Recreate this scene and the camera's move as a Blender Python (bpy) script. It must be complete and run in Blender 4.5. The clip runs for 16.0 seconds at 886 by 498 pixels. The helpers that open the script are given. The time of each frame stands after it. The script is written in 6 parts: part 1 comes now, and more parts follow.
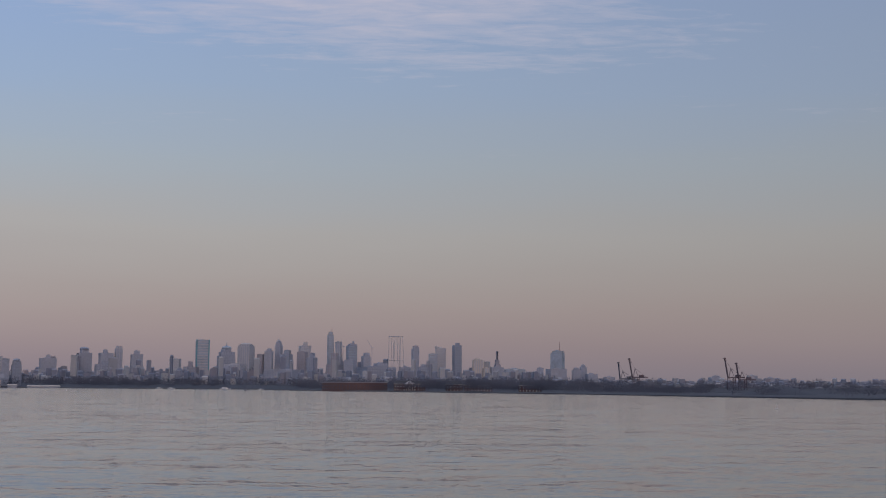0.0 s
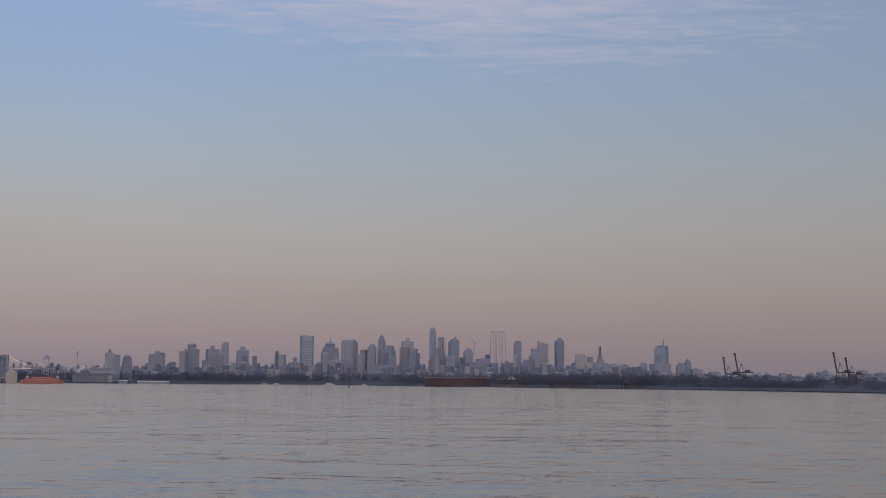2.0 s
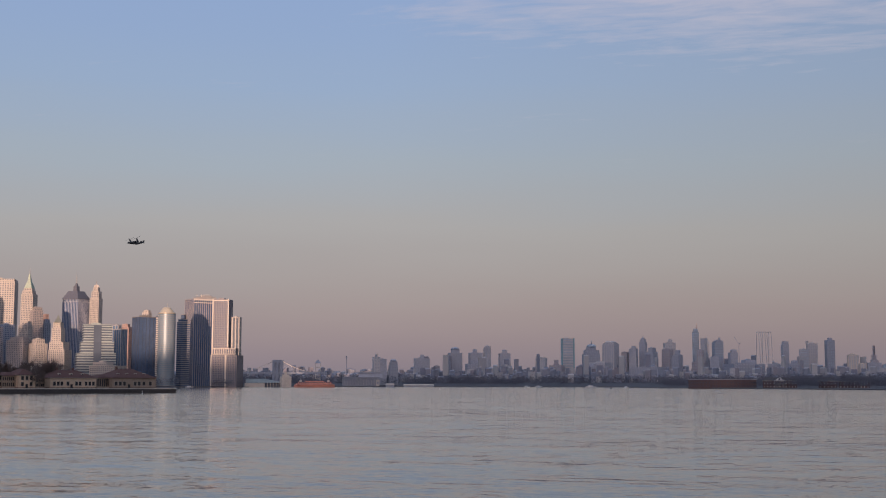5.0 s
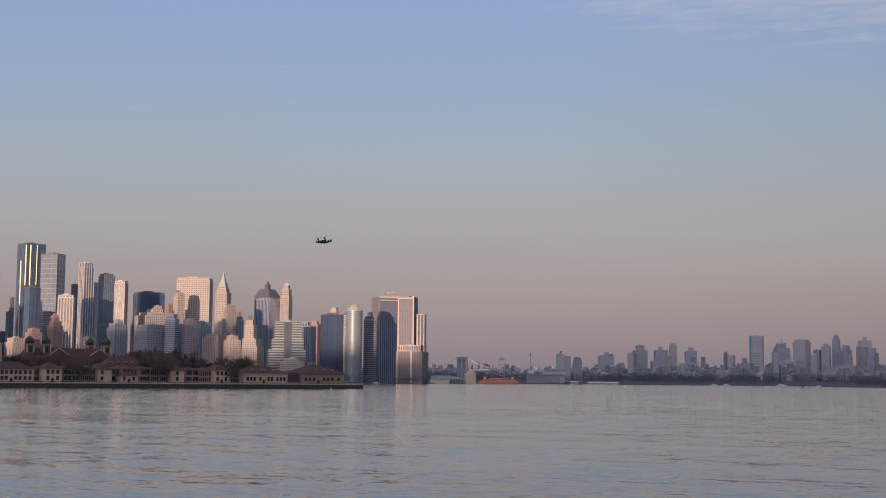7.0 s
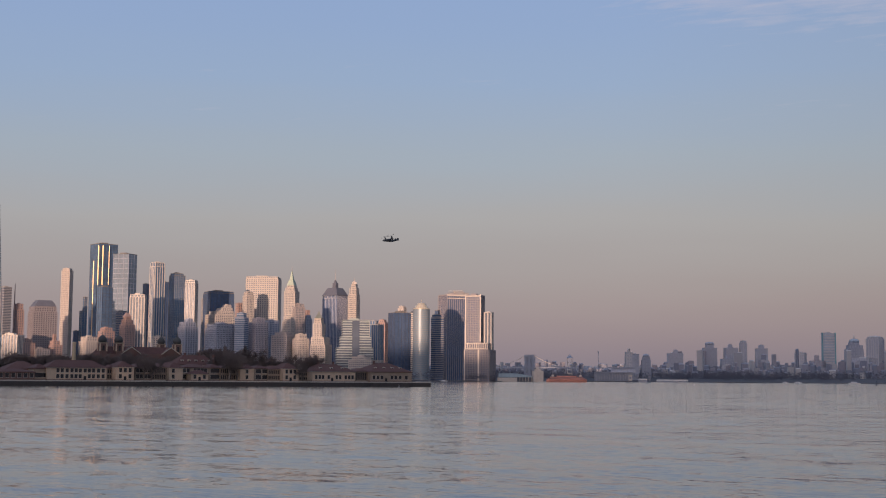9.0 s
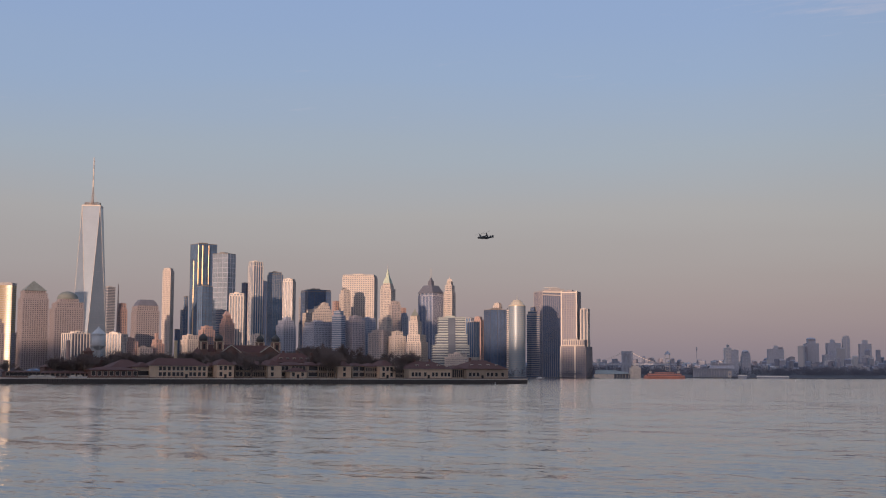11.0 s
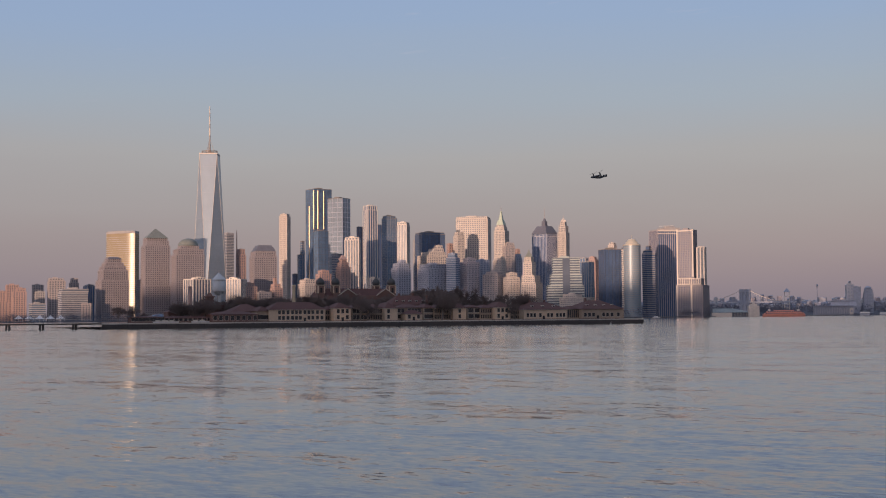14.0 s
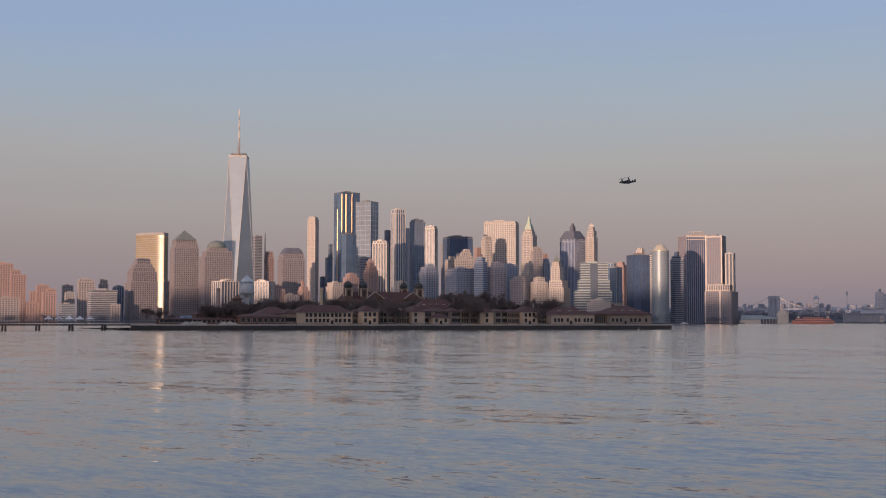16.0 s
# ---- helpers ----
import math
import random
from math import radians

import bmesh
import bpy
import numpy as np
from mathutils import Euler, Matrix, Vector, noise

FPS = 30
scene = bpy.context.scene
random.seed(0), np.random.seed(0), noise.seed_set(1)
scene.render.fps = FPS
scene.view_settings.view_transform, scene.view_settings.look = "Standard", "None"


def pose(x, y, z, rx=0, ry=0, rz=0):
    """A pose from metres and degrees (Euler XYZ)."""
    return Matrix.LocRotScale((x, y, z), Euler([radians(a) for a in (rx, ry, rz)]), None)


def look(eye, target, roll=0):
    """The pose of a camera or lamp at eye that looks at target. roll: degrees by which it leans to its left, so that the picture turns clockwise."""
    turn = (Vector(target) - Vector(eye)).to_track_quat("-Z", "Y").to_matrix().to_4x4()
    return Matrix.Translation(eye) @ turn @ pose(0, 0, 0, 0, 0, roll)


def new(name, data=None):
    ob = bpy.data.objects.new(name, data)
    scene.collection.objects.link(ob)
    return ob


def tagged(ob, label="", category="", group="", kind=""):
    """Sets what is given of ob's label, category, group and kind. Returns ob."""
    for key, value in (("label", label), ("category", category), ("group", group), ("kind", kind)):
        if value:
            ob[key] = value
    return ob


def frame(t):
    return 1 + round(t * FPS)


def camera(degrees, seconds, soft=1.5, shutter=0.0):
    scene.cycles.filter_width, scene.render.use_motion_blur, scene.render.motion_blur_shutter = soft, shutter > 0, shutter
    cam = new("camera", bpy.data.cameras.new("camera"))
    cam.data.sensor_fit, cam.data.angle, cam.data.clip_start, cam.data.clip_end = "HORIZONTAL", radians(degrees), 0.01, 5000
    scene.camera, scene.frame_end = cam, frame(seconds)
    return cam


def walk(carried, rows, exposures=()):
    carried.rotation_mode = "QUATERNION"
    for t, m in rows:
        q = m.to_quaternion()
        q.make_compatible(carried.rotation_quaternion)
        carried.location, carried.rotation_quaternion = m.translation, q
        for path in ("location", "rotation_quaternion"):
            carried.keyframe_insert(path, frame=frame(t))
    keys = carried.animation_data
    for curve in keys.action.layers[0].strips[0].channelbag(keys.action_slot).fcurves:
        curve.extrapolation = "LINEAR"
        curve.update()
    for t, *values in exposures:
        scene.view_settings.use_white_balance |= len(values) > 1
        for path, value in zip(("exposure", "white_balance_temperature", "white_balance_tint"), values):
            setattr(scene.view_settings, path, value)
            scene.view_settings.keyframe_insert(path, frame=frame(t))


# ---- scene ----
cam = camera(37.5, 16.0, soft=1.1)

EYE = 5.5


def heading(bearing, dist, z=0.0):
    """A place by its bearing (degrees to the left of +y) and its distance from the shore."""
    b = radians(bearing)
    return Vector((-math.sin(b) * dist, math.cos(b) * dist, z))


# the camera turns on the spot, panning to the left
TURNS = [(0, -1.88, 6.11, -0.42), (0.5, -0.25, 5.96, -0.45), (1, 0.29, 5.96, -0.42), (1.5, 1.30, 5.95, -0.46), (2, 2.59, 5.88, -0.38), (2.5, 3.82, 5.81, -0.42), (3, 5.91, 5.78, -0.47), (5.5, 16.25, 5.96, -0.01), (6, 18.52, 5.92, 0.01), (6.5, 20.00, 5.83, -0.11), (7, 22.01, 5.78, -0.45), (7.5, 23.51, 5.71, -0.51), (8, 23.79, 5.68, -0.50), (8.5, 24.14, 5.67, -0.43), (9, 24.96, 5.67, -0.40), (9.5, 26.28, 5.59, -0.45), (12, 32.66, 4.96, 0.16), (12.5, 34.66, 4.45, 0.29), (13, 34.72, 3.95, 0.35), (13.5, 34.49, 2.96, 0.47), (14, 34.20, 2.96, 0.45), (14.5, 34.44, 3.10, 0.30), (15, 34.74, 3.11, 0.03), (15.5, 35.12, 2.86, -0.09), (16, 35.39, 3.14, -0.08)]
walk(cam, [(t, pose(0, 0, EYE, 90 + p, r, y)) for t, y, p, r in TURNS], exposures=[(0.0, 0.2), (16.0, 0.2)])

# ---- light ----
SUN_BEARING, SUN_ELEVATION = 186.0, 1.0      # low evening sun behind the camera
sun = new("sun", bpy.data.lights.new("sun", "SUN"))
sun.data.energy, sun.data.angle, sun.data.color = 3.5, radians(0.6), (1.0, 0.64, 0.44)
sun.matrix_world = look(heading(SUN_BEARING, 1000, 1000 * math.tan(radians(SUN_ELEVATION))), (0, 0, 0))

world = bpy.data.worlds.new("dusk_sky")
scene.world = world
world.use_nodes = True


def link(nt, a, b):
    nt.links.new(a, b)


def node(nt, kind, **values):
    n = nt.nodes.new(kind)
    for k, v in values.items():
        n.inputs[k].default_value = v
    return n


def math_node(nt, op, a, b=0.0, clamp=False):
    n = nt.nodes.new("ShaderNodeMath")
    n.operation, n.use_clamp = op, clamp
    for i, v in enumerate((a, b)):
        if isinstance(v, (int, float)):
            n.inputs[i].default_value = v
        else:
            link(nt, v, n.inputs[i])
    return n.outputs[0]


def ramp(nt, fac, stops, ease="LINEAR"):
    n = nt.nodes.new("ShaderNodeValToRGB")
    n.color_ramp.interpolation = ease
    while len(n.color_ramp.elements) < len(stops):
        n.color_ramp.elements.new(0.5)
    for e, (p, c) in zip(n.color_ramp.elements, stops):
        e.position, e.color = p, (*c, 1)
    link(nt, fac, n.inputs[0])
    return n.outputs[0]


def mix(nt, fac, a, b, blend="MIX"):
    n = nt.nodes.new("ShaderNodeMix")
    n.data_type, n.blend_type = "RGBA", blend
    for i, v in ((0, fac), (6, a), (7, b)):
        if isinstance(v, (int, float)):
            n.inputs[i].default_value = v
        elif isinstance(v, tuple):
            n.inputs[i].default_value = (*v, 1)
        else:
            link(nt, v, n.inputs[i])
    return n.outputs[2]


def build_sky():
    nt = world.node_tree
    nt.nodes.clear()
    tc = nt.nodes.new("ShaderNodeTexCoord")
    sep = nt.nodes.new("ShaderNodeSeparateXYZ")
    link(nt, tc.outputs["Generated"], sep.inputs[0])
    z = sep.outputs[2]
    drift = nt.nodes.new("ShaderNodeMapping")
    drift.inputs["Scale"].default_value = (2.2, 2.2, 16.0)
    link(nt, tc.outputs["Generated"], drift.inputs[0])
    veil = node(nt, "ShaderNodeTexNoise", Scale=1.0, Detail=4.0, Roughness=0.5)
    link(nt, drift.outputs[0], veil.inputs["Vector"])
    up = math_node(nt, "MAXIMUM", math_node(nt, "ADD", z, math_node(nt, "MULTIPLY", math_node(nt, "SUBTRACT", veil.outputs[0], 0.5), 0.05)), 0.0)
    # dusk gradient: rose-grey haze at the horizon, then grey-blue, then blue
    band = ramp(nt, up, SKY_STOPS)
    # sun side of the sky is brighter and warmer
    s = heading(SUN_BEARING, 1.0, 0.05).normalized()
    dot = nt.nodes.new("ShaderNodeVectorMath")
    dot.operation = "DOT_PRODUCT"
    link(nt, tc.outputs["Generated"], dot.inputs[0])
    dot.inputs[1].default_value = s
    near = math_node(nt, "POWER", math_node(nt, "MAXIMUM", dot.outputs["Value"], 0.0), 6.0)
    # the sky grows duller away from the city side
    side = nt.nodes.new("ShaderNodeVectorMath")
    side.operation = "DOT_PRODUCT"
    link(nt, tc.outputs["Generated"], side.inputs[0])
    side.inputs[1].default_value = heading(-72.0, 1.0)
    dull = math_node(nt, "MULTIPLY", math_node(nt, "SUBTRACT", side.outputs["Value"], 0.02, True), 0.65, True)
    band = mix(nt, dull, band, (0.13, 0.13, 0.15))
    glow = mix(nt, near, (0.0, 0.0, 0.0), (0.66, 0.40, 0.23))
    band = mix(nt, 1.0, band, glow, "ADD")
    # thin clouds on a level sheet
    cl = math_node(nt, "MAXIMUM", z, 0.03)
    flat = nt.nodes.new("ShaderNodeCombineXYZ")
    link(nt, math_node(nt, "DIVIDE", sep.outputs[0], cl), flat.inputs[0])
    link(nt, math_node(nt, "DIVIDE", sep.outputs[1], cl), flat.inputs[1])
    mp = nt.nodes.new("ShaderNodeMapping")
    mp.inputs["Rotation"].default_value = (0, 0, radians(6))
    mp.inputs["Scale"].default_value = (0.42, 1.0, 1.0)
    link(nt, flat.outputs[0], mp.inputs[0])
    fine = node(nt, "ShaderNodeTexNoise", Scale=11.0, Detail=7.0, Roughness=0.64, Distortion=0.35)
    link(nt, mp.outputs[0], fine.inputs["Vector"])
    broad = node(nt, "ShaderNodeTexNoise", Scale=1.7, Detail=3.0, Roughness=0.5)
    link(nt, mp.outputs[0], broad.inputs["Vector"])
    # the bank of cloud hangs in one part of the sky
    c = heading(0.0, 1.0, math.tan(radians(16.9))).normalized()
    gap = nt.nodes.new("ShaderNodeVectorMath")
    gap.operation = "SUBTRACT"
    link(nt, tc.outputs["Generated"], gap.inputs[0])
    gap.inputs[1].default_value = c
    squash = nt.nodes.new("ShaderNodeVectorMath")
    squash.operation = "MULTIPLY"
    link(nt, gap.outputs[0], squash.inputs[0])
    squash.inputs[1].default_value = (2.9, 2.9, 16.0)
    length = nt.nodes.new("ShaderNodeVectorMath")
    length.operation = "LENGTH"
    link(nt, squash.outputs[0], length.inputs[0])
    bank = math_node(nt, "SUBTRACT", 1.0, length.outputs["Value"], True)
    cover = math_node(nt, "ADD", math_node(nt, "MULTIPLY", bank, 0.55), math_node(nt, "MULTIPLY", broad.outputs[0], 0.55))
    thick = math_node(nt, "MULTIPLY", math_node(nt, "SUBTRACT", math_node(nt, "ADD", math_node(nt, "MULTIPLY", fine.outputs[0], 0.9), cover), 0.86), 2.2, True)
    # no cloud shows through the haze low down
    clear = math_node(nt, "MULTIPLY", math_node(nt, "SUBTRACT", z, 0.12), 8.0, True)
    thick = math_node(nt, "MULTIPLY", math_node(nt, "MULTIPLY", thick, 0.62), clear)
    band = mix(nt, thick, band, CLOUD)
    low = node(nt, "ShaderNodeTexSky")
    low.sky_type, low.sun_disc = "NISHITA", False
    low.sun_elevation, low.sun_rotation = radians(SUN_ELEVATION), radians(-SUN_BEARING)
    air = nt.nodes.new("ShaderNodeBackground")
    link(nt, low.outputs[0], air.inputs[0])
    air.inputs[1].default_value = 0.04
    dusk = nt.nodes.new("ShaderNodeBackground")
    link(nt, band, dusk.inputs[0])
    dusk.inputs[1].default_value = 1.0
    both = nt.nodes.new("ShaderNodeAddShader")
    link(nt, dusk.outputs[0], both.inputs[0])
    link(nt, air.outputs[0], both.inputs[1])
    out = nt.nodes.new("ShaderNodeOutputWorld")
    link(nt, both.outputs[0], out.inputs[0])


SKY_STOPS = [(0.0, (0.198, 0.176, 0.210)), (0.06, (0.248, 0.224, 0.252)), (0.12, (0.290, 0.286, 0.313)), (0.17, (0.264, 0.310, 0.385)), (0.22, (0.226, 0.305, 0.458)),
             (0.30, (0.203, 0.290, 0.490)), (0.37, (0.240, 0.296, 0.440)), (0.48, (0.285, 0.320, 0.420)), (1.0, (0.32, 0.38, 0.54))]
CLOUD = (0.46, 0.41, 0.47)
build_sky()


# ---- materials ----
def surface(name, colour, rough=0.7, metal=0.0, vary=0.15, scale=0.2, fine=3.0, bump=0.0, spec=0.4, stain=None, coords="Object"):
    """Paint, stone, brick or wood: a base colour that shifts at two scales, with a fine relief."""
    m = bpy.data.materials.new(name)
    m.use_nodes = True
    nt = m.node_tree
    p = nt.nodes["Principled BSDF"]
    p.inputs["Roughness"].default_value, p.inputs["Metallic"].default_value = rough, metal
    p.inputs["Specular IOR Level"].default_value = spec
    tc = nt.nodes.new("ShaderNodeTexCoord")
    big = node(nt, "ShaderNodeTexNoise", Scale=scale, Detail=4.0, Roughness=0.6)
    small = node(nt, "ShaderNodeTexNoise", Scale=fine, Detail=3.0)
    for n in (big, small):
        link(nt, tc.outputs[coords], n.inputs["Vector"])
    f = math_node(nt, "ADD", math_node(nt, "MULTIPLY", big.outputs[0], 0.65), math_node(nt, "MULTIPLY", small.outputs[0], 0.35))
    lo, hi = tuple(c * (1 - vary * 1.6) for c in colour), tuple(min(c * (1 + vary * 1.6), 0.95) for c in colour)
    base = ramp(nt, f, [(0.28, stain or lo), (0.5, colour), (0.72, hi)])
    info = nt.nodes.new("ShaderNodeObjectInfo")
    base = mix(nt, math_node(nt, "MULTIPLY", info.outputs["Random"], 0.25), base, lo)
    link(nt, base, p.inputs["Base Color"])
    if bump:
        b = node(nt, "ShaderNodeBump", Strength=bump, Distance=0.05)
        link(nt, small.outputs[0], b.inputs["Height"])
        link(nt, b.outputs[0], p.inputs["Normal"])
    return m


def glazing(name, colour, rough=0.16, metal=0.45, wave=0.02, vary=0.26):
    """Coated curtain-wall glass: a tinted mirror whose panes lie slightly out of true."""
    m = surface(name, colour, rough, metal, vary, 0.03, 0.25, 0.0, 0.6)
    nt = m.node_tree
    tc = nt.nodes.new("ShaderNodeTexCoord")
    n = node(nt, "ShaderNodeTexNoise", Scale=0.05, Detail=5.0, Roughness=0.7)
    link(nt, tc.outputs["Object"], n.inputs["Vector"])
    b = node(nt, "ShaderNodeBump", Strength=1.0, Distance=wave * 20)
    link(nt, n.outputs[0], b.inputs["Height"])
    link(nt, b.outputs[0], nt.nodes["Principled BSDF"].inputs["Normal"])
    return m


def water_material():
    m = bpy.data.materials.new("harbour_water")
    m.use_nodes = True
    nt = m.node_tree
    p = nt.nodes["Principled BSDF"]
    p.inputs["Base Color"].default_value = (0.17, 0.15, 0.13, 1)
    p.inputs["Roughness"].default_value, p.inputs["IOR"].default_value = 0.05, 1.45
    p.inputs["Specular IOR Level"].default_value = 0.5
    tc = nt.nodes.new("ShaderNodeTexCoord")
    # ripples tilt the surface; crests lie roughly across the view
    total = None
    for sx, sy, scale, steep, turn in ((0.5, 1.0, 0.02, 0.035, 20), (0.5, 1.0, 0.07, 0.08, 25), (0.5, 1.0, 0.22, 0.13, 30), (0.4, 1.0, 0.6, 0.19, 24), (0.33, 1.0, 1.8, 0.31, 30), (0.4, 1.0, 5.5, 0.34, 26)):
        mp = nt.nodes.new("ShaderNodeMapping")
        mp.inputs["Rotation"].default_value = (0, 0, radians(-turn))
        mp.inputs["Scale"].default_value = (sx, sy, 1.0)
        link(nt, tc.outputs["Object"], mp.inputs[0])
        n = node(nt, "ShaderNodeTexNoise", Scale=scale, Detail=3.0, Roughness=0.55)
        link(nt, mp.outputs[0], n.inputs["Vector"])
        off = nt.nodes.new("ShaderNodeVectorMath")
        off.operation = "SUBTRACT"
        link(nt, n.outputs["Color"], off.inputs[0])
        off.inputs[1].default_value = (0.5, 0.5, 0.5)
        tilt = nt.nodes.new("ShaderNodeVectorMath")
        tilt.operation = "MULTIPLY"
        link(nt, off.outputs[0], tilt.inputs[0])
        tilt.inputs[1].default_value = (steep * 0.55, steep, 0.0)
        if total is None:
            total = tilt.outputs[0]
        else:
            add = nt.nodes.new("ShaderNodeVectorMath")
            link(nt, total, add.inputs[0])
            link(nt, tilt.outputs[0], add.inputs[1])
            total = add.outputs[0]
    # slicks and ruffled patches lie in long bands
    mp = nt.nodes.new("ShaderNodeMapping")
    mp.inputs["Rotation"].default_value = (0, 0, radians(-27))
    mp.inputs["Scale"].default_value = (0.3, 1.0, 1.0)
    link(nt, tc.outputs["Object"], mp.inputs[0])
    patch = node(nt, "ShaderNodeTexNoise", Scale=0.11, Detail=4.0, Roughness=0.6)
    link(nt, mp.outputs[0], patch.inputs["Vector"])
    ruffle = nt.nodes.new("ShaderNodeVectorMath")
    ruffle.operation = "SCALE"
    link(nt, total, ruffle.inputs[0])
    link(nt, ramp(nt, patch.outputs[0], [(0.36, (0.55, 0.55, 0.55)), (0.66, (1.0, 1.0, 1.0))]), ruffle.inputs["Scale"])
    up = nt.nodes.new("ShaderNodeVectorMath")
    link(nt, ruffle.outputs[0], up.inputs[0])
    # added lean of every normal towards the viewer, lifting reflections above the far shore
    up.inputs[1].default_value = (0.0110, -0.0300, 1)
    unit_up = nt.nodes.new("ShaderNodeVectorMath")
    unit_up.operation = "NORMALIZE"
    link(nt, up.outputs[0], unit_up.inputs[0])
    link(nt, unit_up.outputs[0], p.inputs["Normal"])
    return m


M_WATER = water_material()
M_BRICK = surface("red_brick", (0.40, 0.285, 0.265), 0.85)
M_PINK = surface("pink_stone", (0.38, 0.345, 0.35), 0.8)
M_STONE = surface("pale_limestone", (0.52, 0.47, 0.44), 0.8)
M_GRANITE = surface("grey_rose_granite", (0.33, 0.295, 0.31), 0.6)
M_ROSE = surface("mauve_granite", (0.27, 0.25, 0.275), 0.6)
M_GREY = surface("grey_concrete", (0.36, 0.35, 0.36), 0.8)
M_WHITE = surface("white_concrete", (0.66, 0.60, 0.55), 0.75)
M_STEEL = surface("dark_steel", (0.08, 0.10, 0.15), 0.5, 0.1)
M_BRONZE = surface("bronze_panel", (0.20, 0.16, 0.14), 0.5, 0.3)
M_COPPER = surface("green_copper", (0.20, 0.22, 0.205), 0.6, 0.1)
M_SLATE = surface("blue_slate_roof", (0.13, 0.14, 0.18), 0.6)
M_ROOF = surface("flat_roof_gravel", (0.20, 0.19, 0.19), 0.9)
M_GLASS = glazing("blue_curtain_glass", (0.15, 0.24, 0.38), 0.16, 0.3)
M_DARK = glazing("dark_blue_glass", (0.09, 0.145, 0.27), 0.2, 0.12)
M_PALE = glazing("pale_silver_glass", (0.27, 0.33, 0.41), 0.15, 0.3)
M_SHADE = glazing("smoky_window_glass", (0.135, 0.165, 0.225), 0.2, 0.15)
M_SAGE = surface("sage_stone_bands", (0.36, 0.41, 0.41), 0.7)
M_SMOKE = glazing("rose_grey_glass", (0.12, 0.125, 0.16), 0.25, 0.1)
M_VERDIGRIS = surface("pale_verdigris_copper", (0.42, 0.50, 0.42), 0.6)
M_GOLD = surface("polished_metal_cap", (0.75, 0.62, 0.45), 0.35, 0.5)
# These base colours are lightened and blued to paint in the haze of distance.
M_HAZE = surface("haze_blue_render", (0.43, 0.45, 0.53), 0.85)
M_HAZE_PALE = surface("haze_pale_render", (0.54, 0.54, 0.58), 0.85)
# This blue also serves as painted-in shade on lower city blocks.
M_HAZE_DARK = surface("haze_shade_cladding", (0.36, 0.39, 0.48), 0.7)
M_HAZE_BRICK = surface("haze_brown_render", (0.40, 0.38, 0.43), 0.85)
M_HAZE_GLASS = glazing("haze_blue_glass", (0.39, 0.45, 0.54), 0.5, 0.1)


# ---- building blocks ----
UNIT = {}


def add_box(bm, x0, x1, y0, y1, z0, z1):
    v = [bm.verts.new((x, y, z)) for z in (z0, z1) for x, y in ((x0, y0), (x1, y0), (x1, y1), (x0, y1))]
    for f in ((0, 3, 2, 1), (4, 5, 6, 7), (0, 1, 5, 4), (1, 2, 6, 5), (2, 3, 7, 6), (3, 0, 4, 7)):
        bm.faces.new([v[i] for i in f])


def add_frustum(bm, base, top):
    """A tapered block between two rectangles (x0, x1, y0, y1, z)."""
    v = [bm.verts.new((x, y, r[4])) for r in (base, top) for x, y in ((r[0], r[2]), (r[1], r[2]), (r[1], r[3]), (r[0], r[3]))]
    for f in ((0, 3, 2, 1), (4, 5, 6, 7), (0, 1, 5, 4), (1, 2, 6, 5), (2, 3, 7, 6), (3, 0, 4, 7)):
        bm.faces.new([v[i] for i in f])


def add_turned(bm, profile, sides=16, x=0.0, y=0.0):
    """A turned form round a vertical axis: (radius, z) from below."""
    rings = []
    for r, z in profile:
        rings.append([bm.verts.new((x + max(r, 0.01) * math.cos(2 * math.pi * i / sides), y + max(r, 0.01) * math.sin(2 * math.pi * i / sides), z)) for i in range(sides)])
    for a, b in zip(rings, rings[1:]):
        for i in range(sides):
            bm.faces.new((a[i], a[(i + 1) % sides], b[(i + 1) % sides], b[i]))
    bm.faces.new(rings[0][::-1])
    bm.faces.new(rings[-1])


def add_bar(bm, a, b, r0, r1=None, sides=4):
    """A round or square bar from a to b."""
    a, b = Vector(a), Vector(b)
    r1 = r0 if r1 is None else r1
    q = (b - a).to_track_quat("Z", "Y")
    rings = []
    for p, r in ((a, r0), (b, r1)):
        rings.append([bm.verts.new(p + q @ Vector((r * math.cos(2 * math.pi * (i + 0.5) / sides), r * math.sin(2 * math.pi * (i + 0.5) / sides), 0))) for i in range(sides)])
    for i in range(sides):
        bm.faces.new((rings[0][i], rings[0][(i + 1) % sides], rings[1][(i + 1) % sides], rings[1][i]))
    bm.faces.new(rings[0][::-1])
    bm.faces.new(rings[1])


def mesh_of(bm, material, smooth=False):
    me = bpy.data.meshes.new("mesh")
    bm.to_mesh(me)
    bm.free()
    me.materials.append(material)
    if smooth:
        for p in me.polygons:
            p.use_smooth = True
    return me


def part(name, bm, material, parent, label="", smooth=False):
    ob = new(name, mesh_of(bm, material, smooth))
    ob.parent = parent
    if label:
        ob["label"] = label
    return ob


def thing(name, m, label, category, group="", kind=""):
    ob = new(name)
    ob.matrix_world = m
    return tagged(ob, label, category, group, kind)


def solid(name, bm, material, label, category, kind="", m=None, smooth=False):
    ob = new(name, mesh_of(bm, material, smooth))
    if m is not None:
        ob.matrix_world = m
    return tagged(ob, label, category, "", kind)


def unit(material):
    if material.name not in UNIT:
        bm = bmesh.new()
        add_box(bm, -0.5, 0.5, -0.5, 0.5, 0, 1)
        UNIT[material.name] = mesh_of(bm, material)
    return UNIT[material.name]


def piece(name, material, parent, x, y, z, sx, sy, sz):
    """One bar or panel of a facade, sharing its mesh with all alike."""
    ob = new(name, unit(material))
    ob.parent = parent
    ob.location, ob.scale = (x, y, z), (sx, sy, sz)
    return ob


